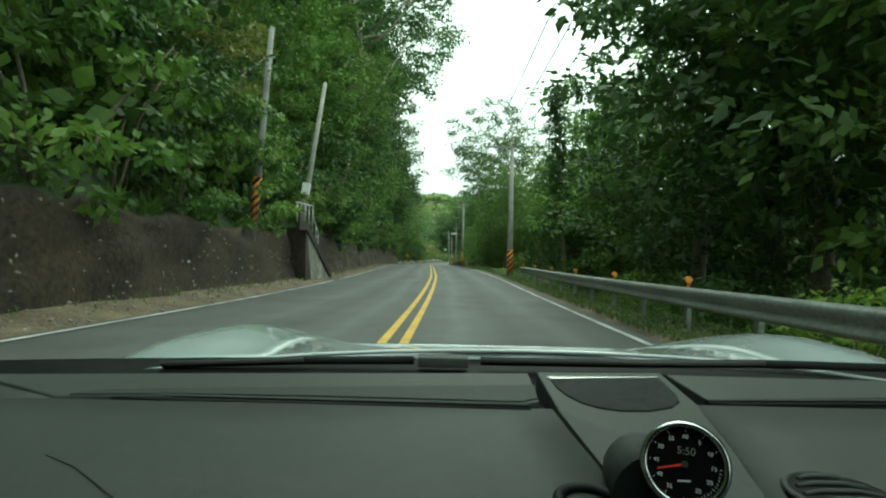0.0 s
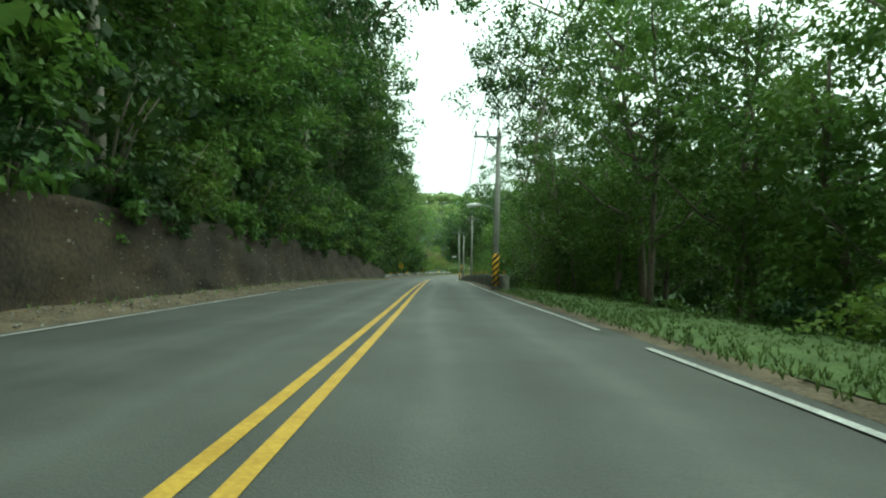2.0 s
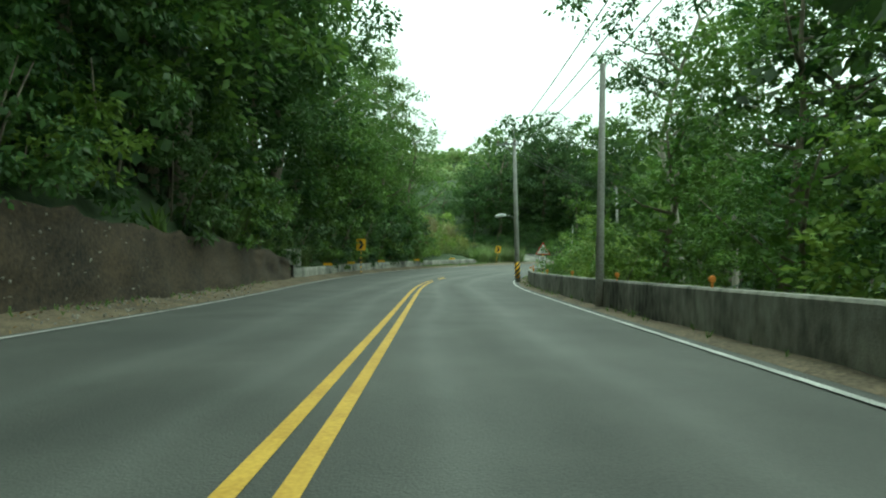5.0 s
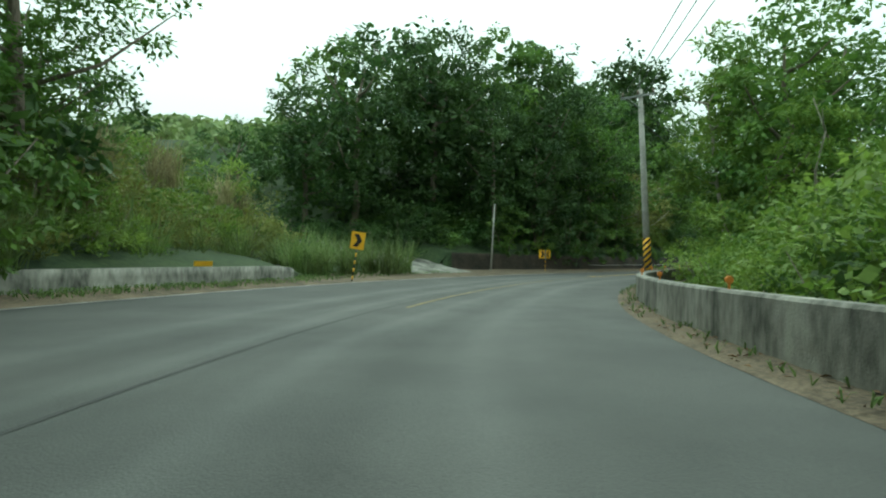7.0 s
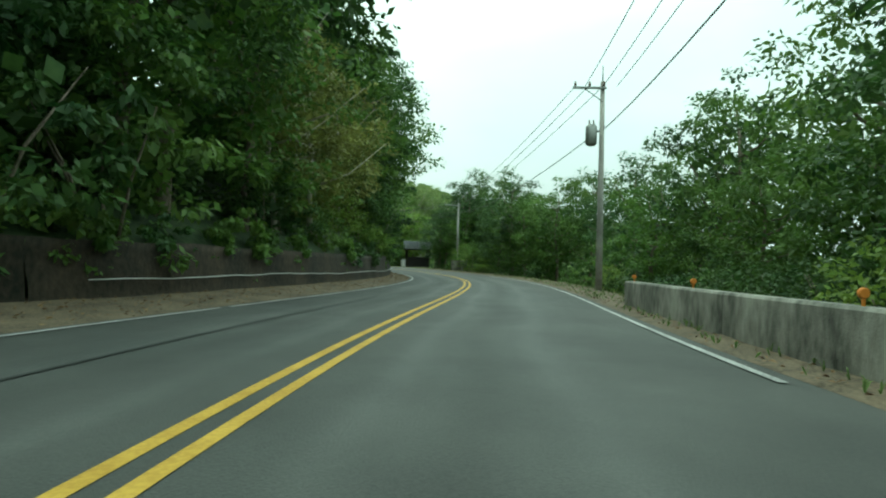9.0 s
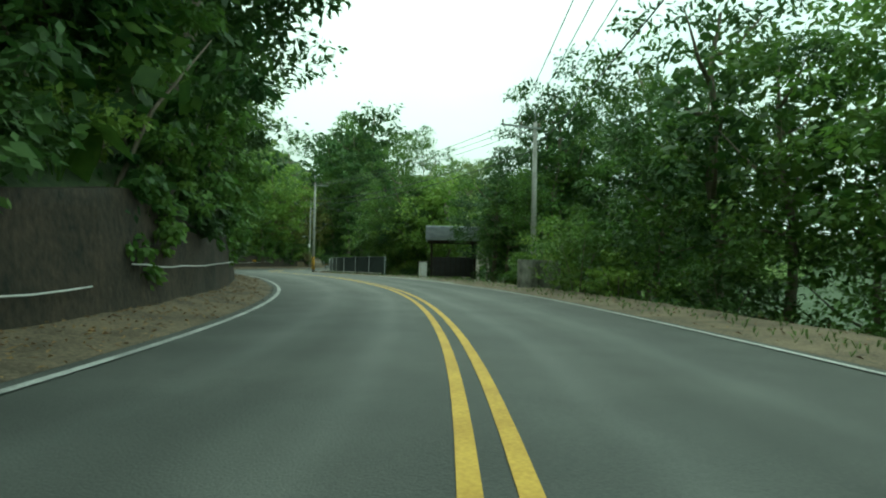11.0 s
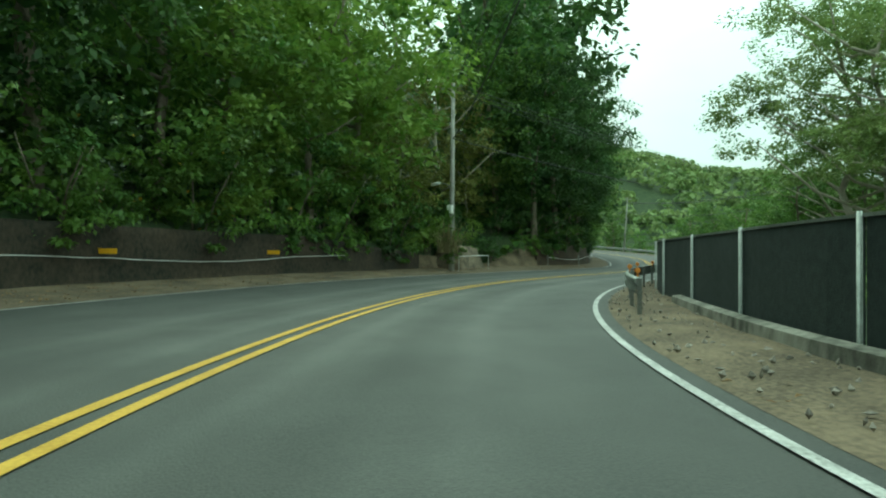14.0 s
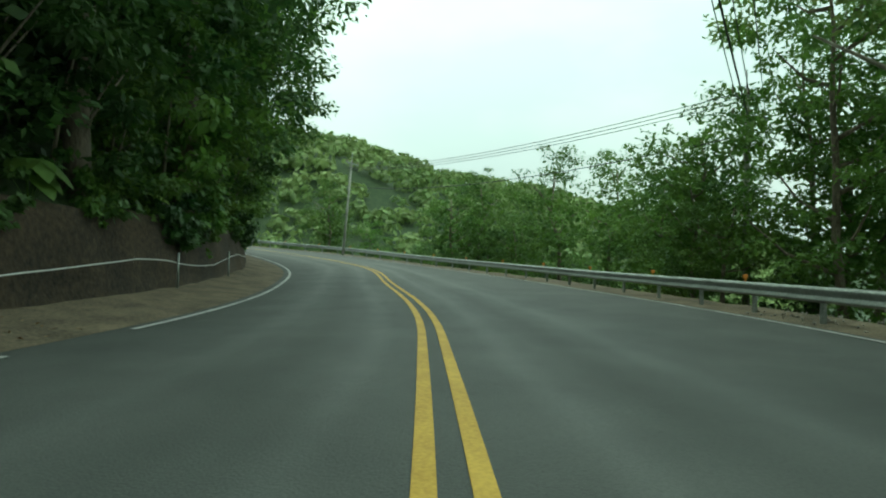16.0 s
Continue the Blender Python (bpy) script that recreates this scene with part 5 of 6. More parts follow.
# ---------------------------------------------------------------- plants
def leaf_cloud(name, seed, clumps, leaves, clump_r, size, aspect, material, centre_fn, droop=0.3, core=0, core_size=0.8, shrink=0.72):
    """Many small leaves gathered in clumps, and a core of larger leaves inside them."""
    rng = np.random.default_rng(seed)
    verts, faces = [], []
    if core:
        spots = np.array([centre_fn(rng) for _ in range(core)])
        mid = spots.mean(axis=0)
        p = mid + (spots - mid) * rng.uniform(0.15, 0.95, (core, 1)) ** 0.6 * np.array((shrink, shrink, 0.84))
        out = rng.normal(size=(core, 3)) * np.array((1, 1, 0.6))
        out /= np.linalg.norm(out, axis=1)[:, None]
        side = np.cross(out, rng.normal(size=(core, 3)))
        side /= np.linalg.norm(side, axis=1)[:, None] + 1e-6
        ln = core_size * rng.uniform(0.6, 1.2, (core, 1))
        verts += [q for four in zip(p - out * ln * 0.5, p - side * ln * 0.36, p + out * ln * 0.5, p + side * ln * 0.36) for q in four]
        faces += [(4 * i, 4 * i + 1, 4 * i + 2, 4 * i + 3) for i in range(core)]
    for c in range(clumps):
        o = np.array(centre_fn(rng))
        r = clump_r * rng.uniform(0.65, 1.3)
        d = rng.normal(size=(leaves, 3))
        d /= np.linalg.norm(d, axis=1)[:, None]
        p = o + d * r * rng.uniform(0.35, 1.0, (leaves, 1)) * np.array((1, 1, 0.5))
        out = d * np.array((1, 1, 0.4)) + rng.normal(size=(leaves, 3)) * 0.45
        out[:, 2] -= droop
        out /= np.linalg.norm(out, axis=1)[:, None]
        side = np.cross(out, rng.normal(size=(leaves, 3)) * 0.6 + np.array((0, 0, 1.0)))
        side /= np.linalg.norm(side, axis=1)[:, None] + 1e-6
        ln = size * rng.uniform(0.6, 1.35, (leaves, 1))
        b, tail = p + out * ln * 0.58, p - out * ln * 0.5
        l, q = p - side * ln * aspect * 0.46 - out * ln * 0.08, p + side * ln * aspect * 0.46
        k = len(verts)
        verts += [v for four in zip(tail, l, b, q) for v in four]
        faces += [(k + 4 * i, k + 4 * i + 1, k + 4 * i + 2, k + 4 * i + 3) for i in range(leaves)]
    me = bpy.data.meshes.new(name)
    me.from_pydata(np.array(verts).tolist(), [], faces)
    me.materials.append(material)
    me.update()
    return me


def limbs(height, seed, spread, material, radius, fork=0.45, count=6, bend=0.4):
    """A tapered, slightly crooked trunk with limbs."""
    rng = random.Random(seed)
    pts = [Vector((0, 0, -0.8))]
    for k in range(1, 7):
        pts.append(Vector((rng.uniform(-bend, bend) * k / 6, rng.uniform(-bend, bend) * k / 6, height * 0.86 * k / 6)))
    bm = bm_tube(pts, [radius * (1 - 0.13 * k) for k in range(7)], 8)
    for c in range(count):
        u = fork + (0.95 - fork) * c / count
        k = min(5, int(u * 6))
        base = pts[k].lerp(pts[k + 1], u * 6 - k)
        a = rng.uniform(0, 6.28)
        reach = spread * rng.uniform(0.55, 0.95) * (1.1 - 0.4 * u)
        tip = base + Vector((math.cos(a) * reach, math.sin(a) * reach, reach * rng.uniform(0.35, 0.8)))
        mid = base.lerp(tip, 0.5) + Vector((0, 0, -0.12 * reach))
        bm_tube([base, mid, tip], [radius * 0.42, radius * 0.27, radius * 0.08], 6, bm)
    me = bpy.data.meshes.new("trunk")
    bm.to_mesh(me)
    bm.free()
    me.materials.append(material)
    return me


def shell(rx, ry, z0, z1, hollow=0.35, top_heavy=1.0):
    def pick(rng):
        while True:
            p = rng.uniform(-1, 1, 3)
            d = (p ** 2).sum()
            if hollow * hollow < d < 1:
                h = (p[2] + 1) / 2
                w = 0.72 + 0.28 * math.sin(math.pi * min(1, h * top_heavy))
                return (p[0] * rx * w, p[1] * ry * w, z0 + (z1 - z0) * h)
    return pick


def cone(r, z0, z1):
    def pick(rng):
        h = rng.uniform(0, 1) ** 1.3
        a, d = rng.uniform(0, 6.283), r * (1 - h) ** 0.8 * rng.uniform(0.5, 1.0)
        return (math.cos(a) * d, math.sin(a) * d, z0 + (z1 - z0) * h)
    return pick


def layers(r, z0, z1, n, seed):
    """Flat tiers of foliage on spreading limbs."""
    g = random.Random(seed)
    tiers = [(g.uniform(-r, r) * 0.6, g.uniform(-r, r) * 0.6, z0 + (z1 - z0) * (k + 0.5) / n, r * g.uniform(0.4, 0.75)) for k in range(n)]

    def pick(rng):
        x, y, z, w = tiers[rng.integers(0, n)]
        a, d = rng.uniform(0, 6.283), w * math.sqrt(rng.uniform(0, 1))
        return (x + math.cos(a) * d, y + math.sin(a) * d, z + rng.normal() * 0.18 - 0.08 * d)
    return pick


def tree(name, label, crown_me, trunk_me, category="tree"):
    root = thing(name, pose(0, 0, -400), label, category, "roadside trees")
    part("trunk", trunk_me, None, root)
    part("crown", crown_me, None, root)
    return root


def bush(name, label, me, category="bush", stems=0.0):
    if not stems:
        return tagged(new(name, me), label, category, "roadside shrubs")
    root = thing(name, pose(0, 0, -400), label, category, "roadside shrubs")
    g = random.Random(len(label))
    for _ in range(4):
        a, r = g.uniform(0, 6.28), g.uniform(0.3, 0.5) * stems
        part("stem", bm_tube([(0.1 * math.cos(a), 0.1 * math.sin(a), -0.3), (0.5 * r * math.cos(a), 0.5 * r * math.sin(a), 0.5 * stems), (r * math.cos(a), r * math.sin(a), 0.9 * stems)], [0.035, 0.025, 0.01], 5), BARK, root)
    part("foliage", me, None, root)
    return root


def blades(name, seed, n, length, width, spread, material, arch=0.7, seg=4, up=1.0):
    """Arching blades from one root."""
    rng = random.Random(seed)
    verts, faces = [], []
    for b in range(n):
        a, tilt = rng.uniform(0, 6.28), rng.uniform(0.1, 1.0)
        ln = length * rng.uniform(0.6, 1.15)
        o = Vector((rng.uniform(-1, 1), rng.uniform(-1, 1), 0)) * spread
        d, side = Vector((math.cos(a), math.sin(a), 0)), Vector((-math.sin(a), math.cos(a), 0))
        k = len(verts)
        for i in range(seg + 1):
            u = i / seg
            p = o + d * ln * tilt * arch * u ** 1.4 + Vector((0, 0, up * ln * (u - 0.55 * tilt * u * u)))
            w = width * (1 - 0.92 * u ** 2) * (0.4 + 0.6 * min(1, 4 * u + 0.2))
            verts += [p - side * w / 2, p + side * w / 2]
        faces += [(k + 2 * i, k + 2 * i + 1, k + 2 * i + 3, k + 2 * i + 2) for i in range(seg)]
    return mesh_of(name, verts, faces, material, True)


def big_leaves(root, seed, n, length, material):
    """Heart-shaped leaves on arching stalks, each a part of the plant."""
    rng = random.Random(seed)
    outline = [(0, 0), (0.28, -0.12), (0.46, 0.1), (0.42, 0.45), (0.2, 0.8), (0, 1.0)]
    for b in range(n):
        verts, faces = [], []
        a, reach, h = rng.uniform(0, 6.28), rng.uniform(0.25, 0.8) * length, rng.uniform(0.5, 1.3) * length
        d, side = Vector((math.cos(a), math.sin(a), 0)), Vector((-math.sin(a), math.cos(a), 0))
        tip = d * reach + Vector((0, 0, h))
        verts += [-side * 0.012, side * 0.012, tip + side * 0.012, tip - side * 0.012]
        faces.append((0, 1, 2, 3))
        ax = (d + Vector((0, 0, rng.uniform(-0.9, -0.2)))).normalized()
        ln = length * rng.uniform(0.5, 0.85)
        curl = lambda x, u: tip + ax * (u - 0.1) * ln + side * x * ln + Vector((0, 0, 0.16 * abs(x) * ln - 0.12 * u * u * ln))
        verts += [curl(x, u) for x, u in outline] + [curl(-x, u) for x, u in outline[1:-1]]
        for i in range(5):
            if i == 0:
                faces += [(4, 5, 10)]
            elif i == 4:
                faces += [(8, 9, 13)]
            else:
                faces += [(4 + i, 5 + i, 10 + i, 9 + i)]
        part("leaf", mesh_of("leaf", verts, faces, material, True), None, root)
    return root


def seedlings():
    kinds = {}
    kinds["broad"] = [tree("broadleaf_tree", "dense dark green broadleaf tree on the slope",
                           leaf_cloud("crown", 10 + i, 108, 84, 0.8, 0.185, 0.58, LEAF_DARK, shell(3.7, 3.7, 0.7, 11.5, 0.5), 0.3, 560, 0.44), limbs(11, i, 3.4, BARK, 0.22)) for i in range(3)]
    kinds["mid"] = [tree("broadleaf_tree", "leafy mid-green roadside tree",
                         leaf_cloud("crown", 20 + i, 98, 80, 0.74, 0.17, 0.58, LEAF_MID, shell(3.2, 3.2, 0.6, 9.5, 0.45), 0.3, 380, 0.4), limbs(9, 7 + i, 2.8, BARK, 0.16)) for i in range(3)]
    kinds["rear"] = [tree("broadleaf_tree", "dark green tree high on the wooded slope",
                          leaf_cloud("crown", 25 + i, 84, 38, 0.85, 0.34, 0.6, (LEAF_DARK, LEAF_MID)[i], shell(3.7, 3.7, 0.7, 11.5, 0.5), 0.3, 300, 0.66), limbs(11, 17 + i, 3.4, BARK, 0.2, count=4)) for i in range(2)]
    kinds["airy"] = [tree("airy_tree", "tall airy tree with gaps in its crown",
                          leaf_cloud("crown", 30 + i, 110, 66, 0.72, 0.19, 0.55, LEAF_MID, shell(3.6, 3.6, 2.6, 13.0, 0.4)), limbs(13, 13 + i, 3.8, BARK, 0.17, 0.25, 11)) for i in range(3)]
    kinds["high"] = [tree("airy_tree", "tall tree with a bare trunk and a high open crown",
                          leaf_cloud("crown", 35 + i, 96, 76, 0.7, 0.18, 0.55, (LEAF_MID, LEAF_DARK)[i], shell(4.2, 4.2, 7.0, 14.0, 0.3)), limbs(13.5, 63 + i, 4.2, PALE_BARK, 0.14, 0.45, 12, 0.9)) for i in range(2)]
    kinds["olive"] = [tree("broadleaf_tree", "olive-green tree with pale bare branches",
                           leaf_cloud("crown", 40 + i, 80, 72, 0.8, 0.19, 0.6, LEAF_OLIVE, shell(3.0, 3.0, 0.8, 9.0, 0.45), 0.3, 160, 0.4), limbs(9.5, 21 + i, 3.4, PALE_BARK, 0.13, 0.3, 9)) for i in range(2)]
    kinds["tier"] = [tree("spreading_tree", "spreading feathery tree with flat tiers of leaves",
                          leaf_cloud("crown", 50 + i, 190, 80, 0.6, 0.15, 0.5, LEAF_FEATHER, layers(5.4, 6.0, 13.0, 13, i)), limbs(13, 31 + i, 5.5, PALE_BARK, 0.2, 0.25, 14, 0.9)) for i in range(2)]
    kinds["cedar"] = [tree("conifer", "tall dark conifer standing behind the guardrail", leaf_cloud("crown", 60, 130, 100, 0.75, 0.22, 0.4, LEAF_DARK, cone(3.2, 1.5, 15.5), 0.1, 200, 0.8), limbs(15, 41, 1.6, BARK, 0.2, 0.2, 10, 0.1))]
    kinds["bright"] = [tree("broadleaf_tree", "fresh yellow-green leafy tree above the wall", leaf_cloud("crown", 65 + i, 100, 72, 0.7, 0.2, 0.6, LEAF_FRESH, shell(3.0, 3.0, 0.5, 8.5, 0.5), 0.3, 120, 0.5), limbs(8, 57 + i, 2.6, BARK, 0.14)) for i in range(2)]
    kinds["bamboo"] = [tree("slender_tree", "slender pale-stemmed tree with light leaves",
                            leaf_cloud("crown", 70 + i, 64, 70, 0.6, 0.24, 0.34, LEAF_FRESH, shell(1.5, 1.5, 1.5, 9.5, 0.2)), limbs(9.5, 51 + i, 1.4, PALE_BARK, 0.09, 0.4, 5, 0.5)) for i in range(2)]
    kinds["thicket"] = [bush("thicket", "thick tangle of green undergrowth on the slope", leaf_cloud("thicket", 75 + i, 36, 58, 0.7, 0.18, 0.6, (LEAF_DARK, LEAF_MID, LEAF_FRESH)[i], shell(2.3, 2.3, -0.2, 4.2, 0.3), 0.3, 170, 0.34), "undergrowth", 3.2) for i in range(3)]
    kinds["drape"] = [bush("overhanging_shrub", "leafy branches hanging over the bank", leaf_cloud("overhanging_shrub", 185 + i, 44, 62, 0.44, 0.16, 0.6, (LEAF_DARK, LEAF_MID)[i], shell(1.9, 1.9, -0.5, 4.0, 0.3), 0.7, 110, 0.32), "shrub", 2.6) for i in range(2)]
    kinds["cover"] = [bush("undergrowth", "dark undergrowth covering the wooded slope", leaf_cloud("undergrowth", 78 + i, 20, 44, 0.85, 0.32, 0.6, (LEAF_DARK, LEAF_MID)[i], shell(2.6, 2.6, -0.3, 2.8, 0.2), 0.3, 110, 0.42), "undergrowth") for i in range(2)]
    kinds["flower"] = [bush("flowers", "yellow flowers opening among roadside leaves", leaf_cloud("flowers", 210, 9, 2, 0.12, 0.13, 0.9, PETAL, shell(2.0, 2.0, -0.3, 4.0, 0.0), 0.0), "flowers")]
    kinds["fresh"] = kinds["thicket"][2:]
    kinds["scrub"] = [bush("thicket", "tall olive scrub with dry stalks", leaf_cloud("thicket", 175 + i, 44, 72, 0.65, 0.22, 0.32, (LEAF_OLIVE, LEAF_FRESH)[i], shell(2.3, 2.3, -0.2, 4.2, 0.3), -0.2, 130, 0.36), "undergrowth", 3.2) for i in range(2)]
    kinds["shrub"] = [bush("shrub", "leafy green shrub at the roadside", leaf_cloud("shrub", 80 + i, 18, 78, 0.5, 0.155, 0.6, (LEAF_MID, LEAF_DARK, LEAF_FRESH)[i], shell(1.25, 1.25, 0.1, 2.3, 0.1), 0.3, 36, 0.3), "bush", 1.6) for i in range(3)]
    kinds["vine"] = [bush("creeper", "creeping vines hanging over the bank", leaf_cloud("creeper", 90 + i, 22, 56, 0.36, 0.16, 0.7, (LEAF_DARK, LEAF_MID)[i], shell(1.6, 0.5, -0.9, 1.2, 0.0), 0.9), "creeper") for i in range(2)]
    kinds["fern"] = [bush("fern", "arching green ferns on the bank", blades("fern", 95 + i, 34, 1.1, 0.14, 0.2, LEAF_MID, 0.9), "fern") for i in range(2)]
    kinds["reed"] = [bush("tall_grass", "tall arching pale green grass clump", blades("tall_grass", 97 + i, 150, 2.5, 0.045, 0.5, GRASS, 1.0, 6), "grass") for i in range(2)]
    kinds["plume"] = [bush("tall_grass", "dry straw-coloured plume grass clump", blades("tall_grass", 107 + i, 120, 2.4, 0.045, 0.6, STRAW, 1.0, 6), "grass") for i in range(2)]
    kinds["ear"] = [big_leaves(thing("elephant_ear", pose(0, 0, -400), "broad heart-shaped elephant ear leaves", "plant", "roadside shrubs"), 99 + i, 10, 0.85, LEAF_FRESH if i else LEAF_MID) for i in range(2)]
    return kinds


KINDS = seedlings()
place_rng = random.Random(11)
used = set()


def plant(kind, s, lat, dz=None, scale=1.0, which=None, sink=0.15, yaw=None):
    pool = KINDS[kind]
    src = pool[place_rng.randrange(len(pool)) if which is None else which]
    p = at(s, lat, (profile(s, lat) if dz is None else dz) - sink)
    k = scale * place_rng.uniform(0.88, 1.14)
    m = Matrix.Translation(p) @ pose(0, 0, 0, place_rng.uniform(-4, 4), place_rng.uniform(-4, 4), place_rng.uniform(0, 360) if yaw is None else yaw) @ Matrix.Diagonal((k, k, k * place_rng.uniform(0.92, 1.12), 1))
    if src.name in used:
        return copy_thing(src, m)
    used.add(src.name)
    src.matrix_basis = m
    return src


def pickw(weights):
    return place_rng.choices(list(weights), list(weights.values()))[0]


# uphill side: creepers and shrubs over the edge, undergrowth, then two rows of trees
def uphill(s0, s1, front, back, edge, step, shrub_step, scale=1.0, setback=1.6, under=3.4, drape=True):
    s = s0
    while s < s1:
        plant(pickw(front), s + place_rng.uniform(-1, 1), wall_lat(s) - setback - place_rng.uniform(0, 1.6), scale=1.28 * scale * place_rng.uniform(0.85, 1.12), sink=0.4)
        s += step * place_rng.uniform(0.8, 1.2)
    s = s0 + 1.5
    while s < s1 and back:
        plant(pickw(back), s + place_rng.uniform(-1.5, 1.5), wall_lat(s) - setback - 5.5 - place_rng.uniform(0, 3), scale=scale * place_rng.uniform(1.3, 1.6), sink=0.6)
        s += step * 1.4
    s = s0 + 0.7
    while s < s1 and under:
        plant("thicket", s, wall_lat(s) - 1.9 - place_rng.uniform(0, 0.9), scale=place_rng.uniform(0.75, 1.05), sink=0.4)
        if drape:
            plant("drape", s + place_rng.uniform(-0.8, 0.8), wall_lat(s) - (0.75 if 196 < s < 325 else 1.0) - place_rng.uniform(0, 0.4), dz=wall_high(s) - (0.5 if 196 < s < 325 else 0.0), scale=place_rng.uniform(0.85, 1.2), sink=0.0)
        if 240 < s < 292:
            plant("vine", s + under / 2, wall_lat(s) - 0.25, dz=wall_high(s) - place_rng.uniform(0.1, 0.7), scale=place_rng.uniform(0.9, 1.25), yaw=turn(s) + 90 + place_rng.uniform(-15, 15))
        plant("cover", s + under / 2, wall_lat(s) - 4.2 - place_rng.uniform(0, 1.0), scale=place_rng.uniform(1.0, 1.3), sink=0.5)
        s += under
    s = s0
    while s < s1 and edge:
        k = pickw(edge)
        lat = wall_lat(s) - 0.16 * wall_high(s) - (place_rng.uniform(0.0, 0.3) if k == "vine" else place_rng.uniform(0.2, 1.2))
        plant(k, s, lat, dz=wall_high(s) + (0.05 if k != "vine" else 0.1), scale=place_rng.uniform(0.7, 1.15), yaw=turn(s) + 90 + place_rng.uniform(-15, 15) if k == "vine" else None)
        s += shrub_step * place_rng.uniform(0.7, 1.3)


DENSE = {"broad": 4, "mid": 3}
REAR = {"rear": 1}
EDGE = {"shrub": 5, "fern": 3, "vine": 3, "ear": 1}
uphill(-6, 30, {"mid": 2, "broad": 2, "olive": 1}, REAR, {"shrub": 3, "fern": 6}, 4.6, 1.1, 0.9, 2.4, 2.4)
uphill(30, 66, {"mid": 4, "broad": 2, "bright": 1}, REAR, {"shrub": 4, "fern": 3, "ear": 3, "vine": 3}, 4.4, 1.4)
uphill(66, 124, DENSE, REAR, EDGE, 4.8, 1.7, 1.14)
uphill(124, 140, {"mid": 2, "broad": 3}, REAR, {"shrub": 4, "reed": 1}, 3.8, 1.6, 1.1, 1.6, 3.0)
uphill(140, 157, {"airy": 3, "mid": 2}, {}, {"shrub": 4, "reed": 1}, 3.8, 1.6, 0.95, 1.8, 3.0)
uphill(190, 204, DENSE, REAR, {"shrub": 4, "vine": 5, "fern": 1}, 4.2, 1.7, 0.8, 1.8)
uphill(204, 226, {"olive": 5, "mid": 1}, REAR, {"shrub": 3, "vine": 6, "fern": 1}, 3.4, 1.7, 0.8, 1.4, 5.0, False)
uphill(226, 240, DENSE | {"olive": 1}, REAR, {"shrub": 4, "vine": 5, "fern": 1}, 4.6, 1.7, 0.78, 1.6)
uphill(240, 290, DENSE, REAR, {"shrub": 4, "vine": 6, "ear": 2}, 4.6, 1.4, 1.0, 1.2)
uphill(290, 311, {"mid": 4, "broad": 3, "bright": 1}, REAR, {"shrub": 4, "vine": 5, "ear": 1}, 4.2, 1.4, 0.88, 1.4)
uphill(311, 322, {"bright": 2, "mid": 1}, {"airy": 1}, {"shrub": 4, "vine": 3, "ear": 1}, 3.4, 1.4, 1.08, 1.2)
uphill(322, 338, {"mid": 2, "olive": 3}, {"airy": 1}, {"shrub": 2, "ear": 1}, 4.0, 2.0, 0.92, 2.2, 3.4, False)
uphill(338, 353, {"broad": 4, "mid": 1}, REAR, {"shrub": 3, "ear": 5, "vine": 4}, 3.8, 1.3, 0.76, 0.2, 2.4)
uphill(353, 406, {"broad": 4, "mid": 1}, REAR, {"shrub": 3, "ear": 5, "vine": 4}, 4.2, 1.3, 1.05, 0.6, 2.8)
# overhanging trees
for s, out, k in ((42, 1.4, 1.6), (47, 1.6, 1.5), (56, 1.8, 1.4), (80, 1.6, 1.45), (92, 1.4, 1.55), (104, 1.4, 1.6), (113, 1.5, 1.45)):
    plant("high", s, wall_lat(s) - out, scale=k)
# trees behind the low wall, then the scrub and plume grass round the corner
for s, lat, k in ((147, -15.5, 1.1), (151, -19, 1.2)):
    plant("airy", s, lat, scale=k)
for s, lat, k in ((152.5, -14.8, 1.2), (156, -16.5, 1.15), (159, -14.4, 0.95), (160.5, -17.5, 1.05)):
    plant("airy", s, lat, scale=k)
for s, lat, k in ((153, -16.5, 1.1), (157, -15.5, 0.95), (161, -16.5, 0.8), (155, -13.2, 0.7)):
    plant("mid", s, lat, scale=k)
for s, lat, k in ((157.2, -12.6, 0.6), (159.5, -12.5, 0.55), (161.6, -13.0, 0.6), (164, -13.8, 0.6), (158.5, -13.6, 1.0), (160.5, -15.8, 1.35), (163, -14.6, 1.0), (164, -17.5, 1.45), (166.5, -16.3, 1.15), (168, -19.0, 1.5), (170.5, -17.6, 1.0), (171.5, -20.5, 1.35), (174, -20.5, 1.2), (163, -21, 1.7), (168.5, -23.5, 1.7), (158, -18.5, 1.5)):
    plant("scrub", s, lat, dz=0.2, scale=1.25 * k)
for s, lat, dz in ((161, -14.5, 3.2), (164.5, -15.5, 3.6), (166, -17.5, 4.4), (168.5, -17, 3.4), (163, -16.8, 4.6), (159.5, -13.2, 2.0), (171, -18.5, 3.0), (160, -17, 4.4)):
    plant("plume", s, lat, dz=dz + 0.5, scale=0.95)
for s, lat, dz in ((168.5, -12.4, 0.3), (169.6, -12.0, 0.3), (171.0, -12.8, 0.3), (171.6, -11.6, 0.3), (174, -12.0, 0.3), (174.2, -10.8, 0.3), (176, -11.2, 0.3), (172.5, -14.0, 0.3), (158, -12.4, 0.6), (161, -12.6, 0.3), (164, -13.4, 0.3), (167, -14.3, 0.3), (170, -15.0, 0.3), (172.5, -15.6, 0.3), (175, -15.2, 0.3), (177.5, -15.4, 0.3), (176.5, -17.5, 0.4), (174, -17.5, 0.4), (179, -17.4, 0.4), (147, -11.6, 0.7), (152, -11.8, 0.7), (155.5, -11.6, 0.7)):
    plant("reed", s, lat, dz=dz, scale=1.2)
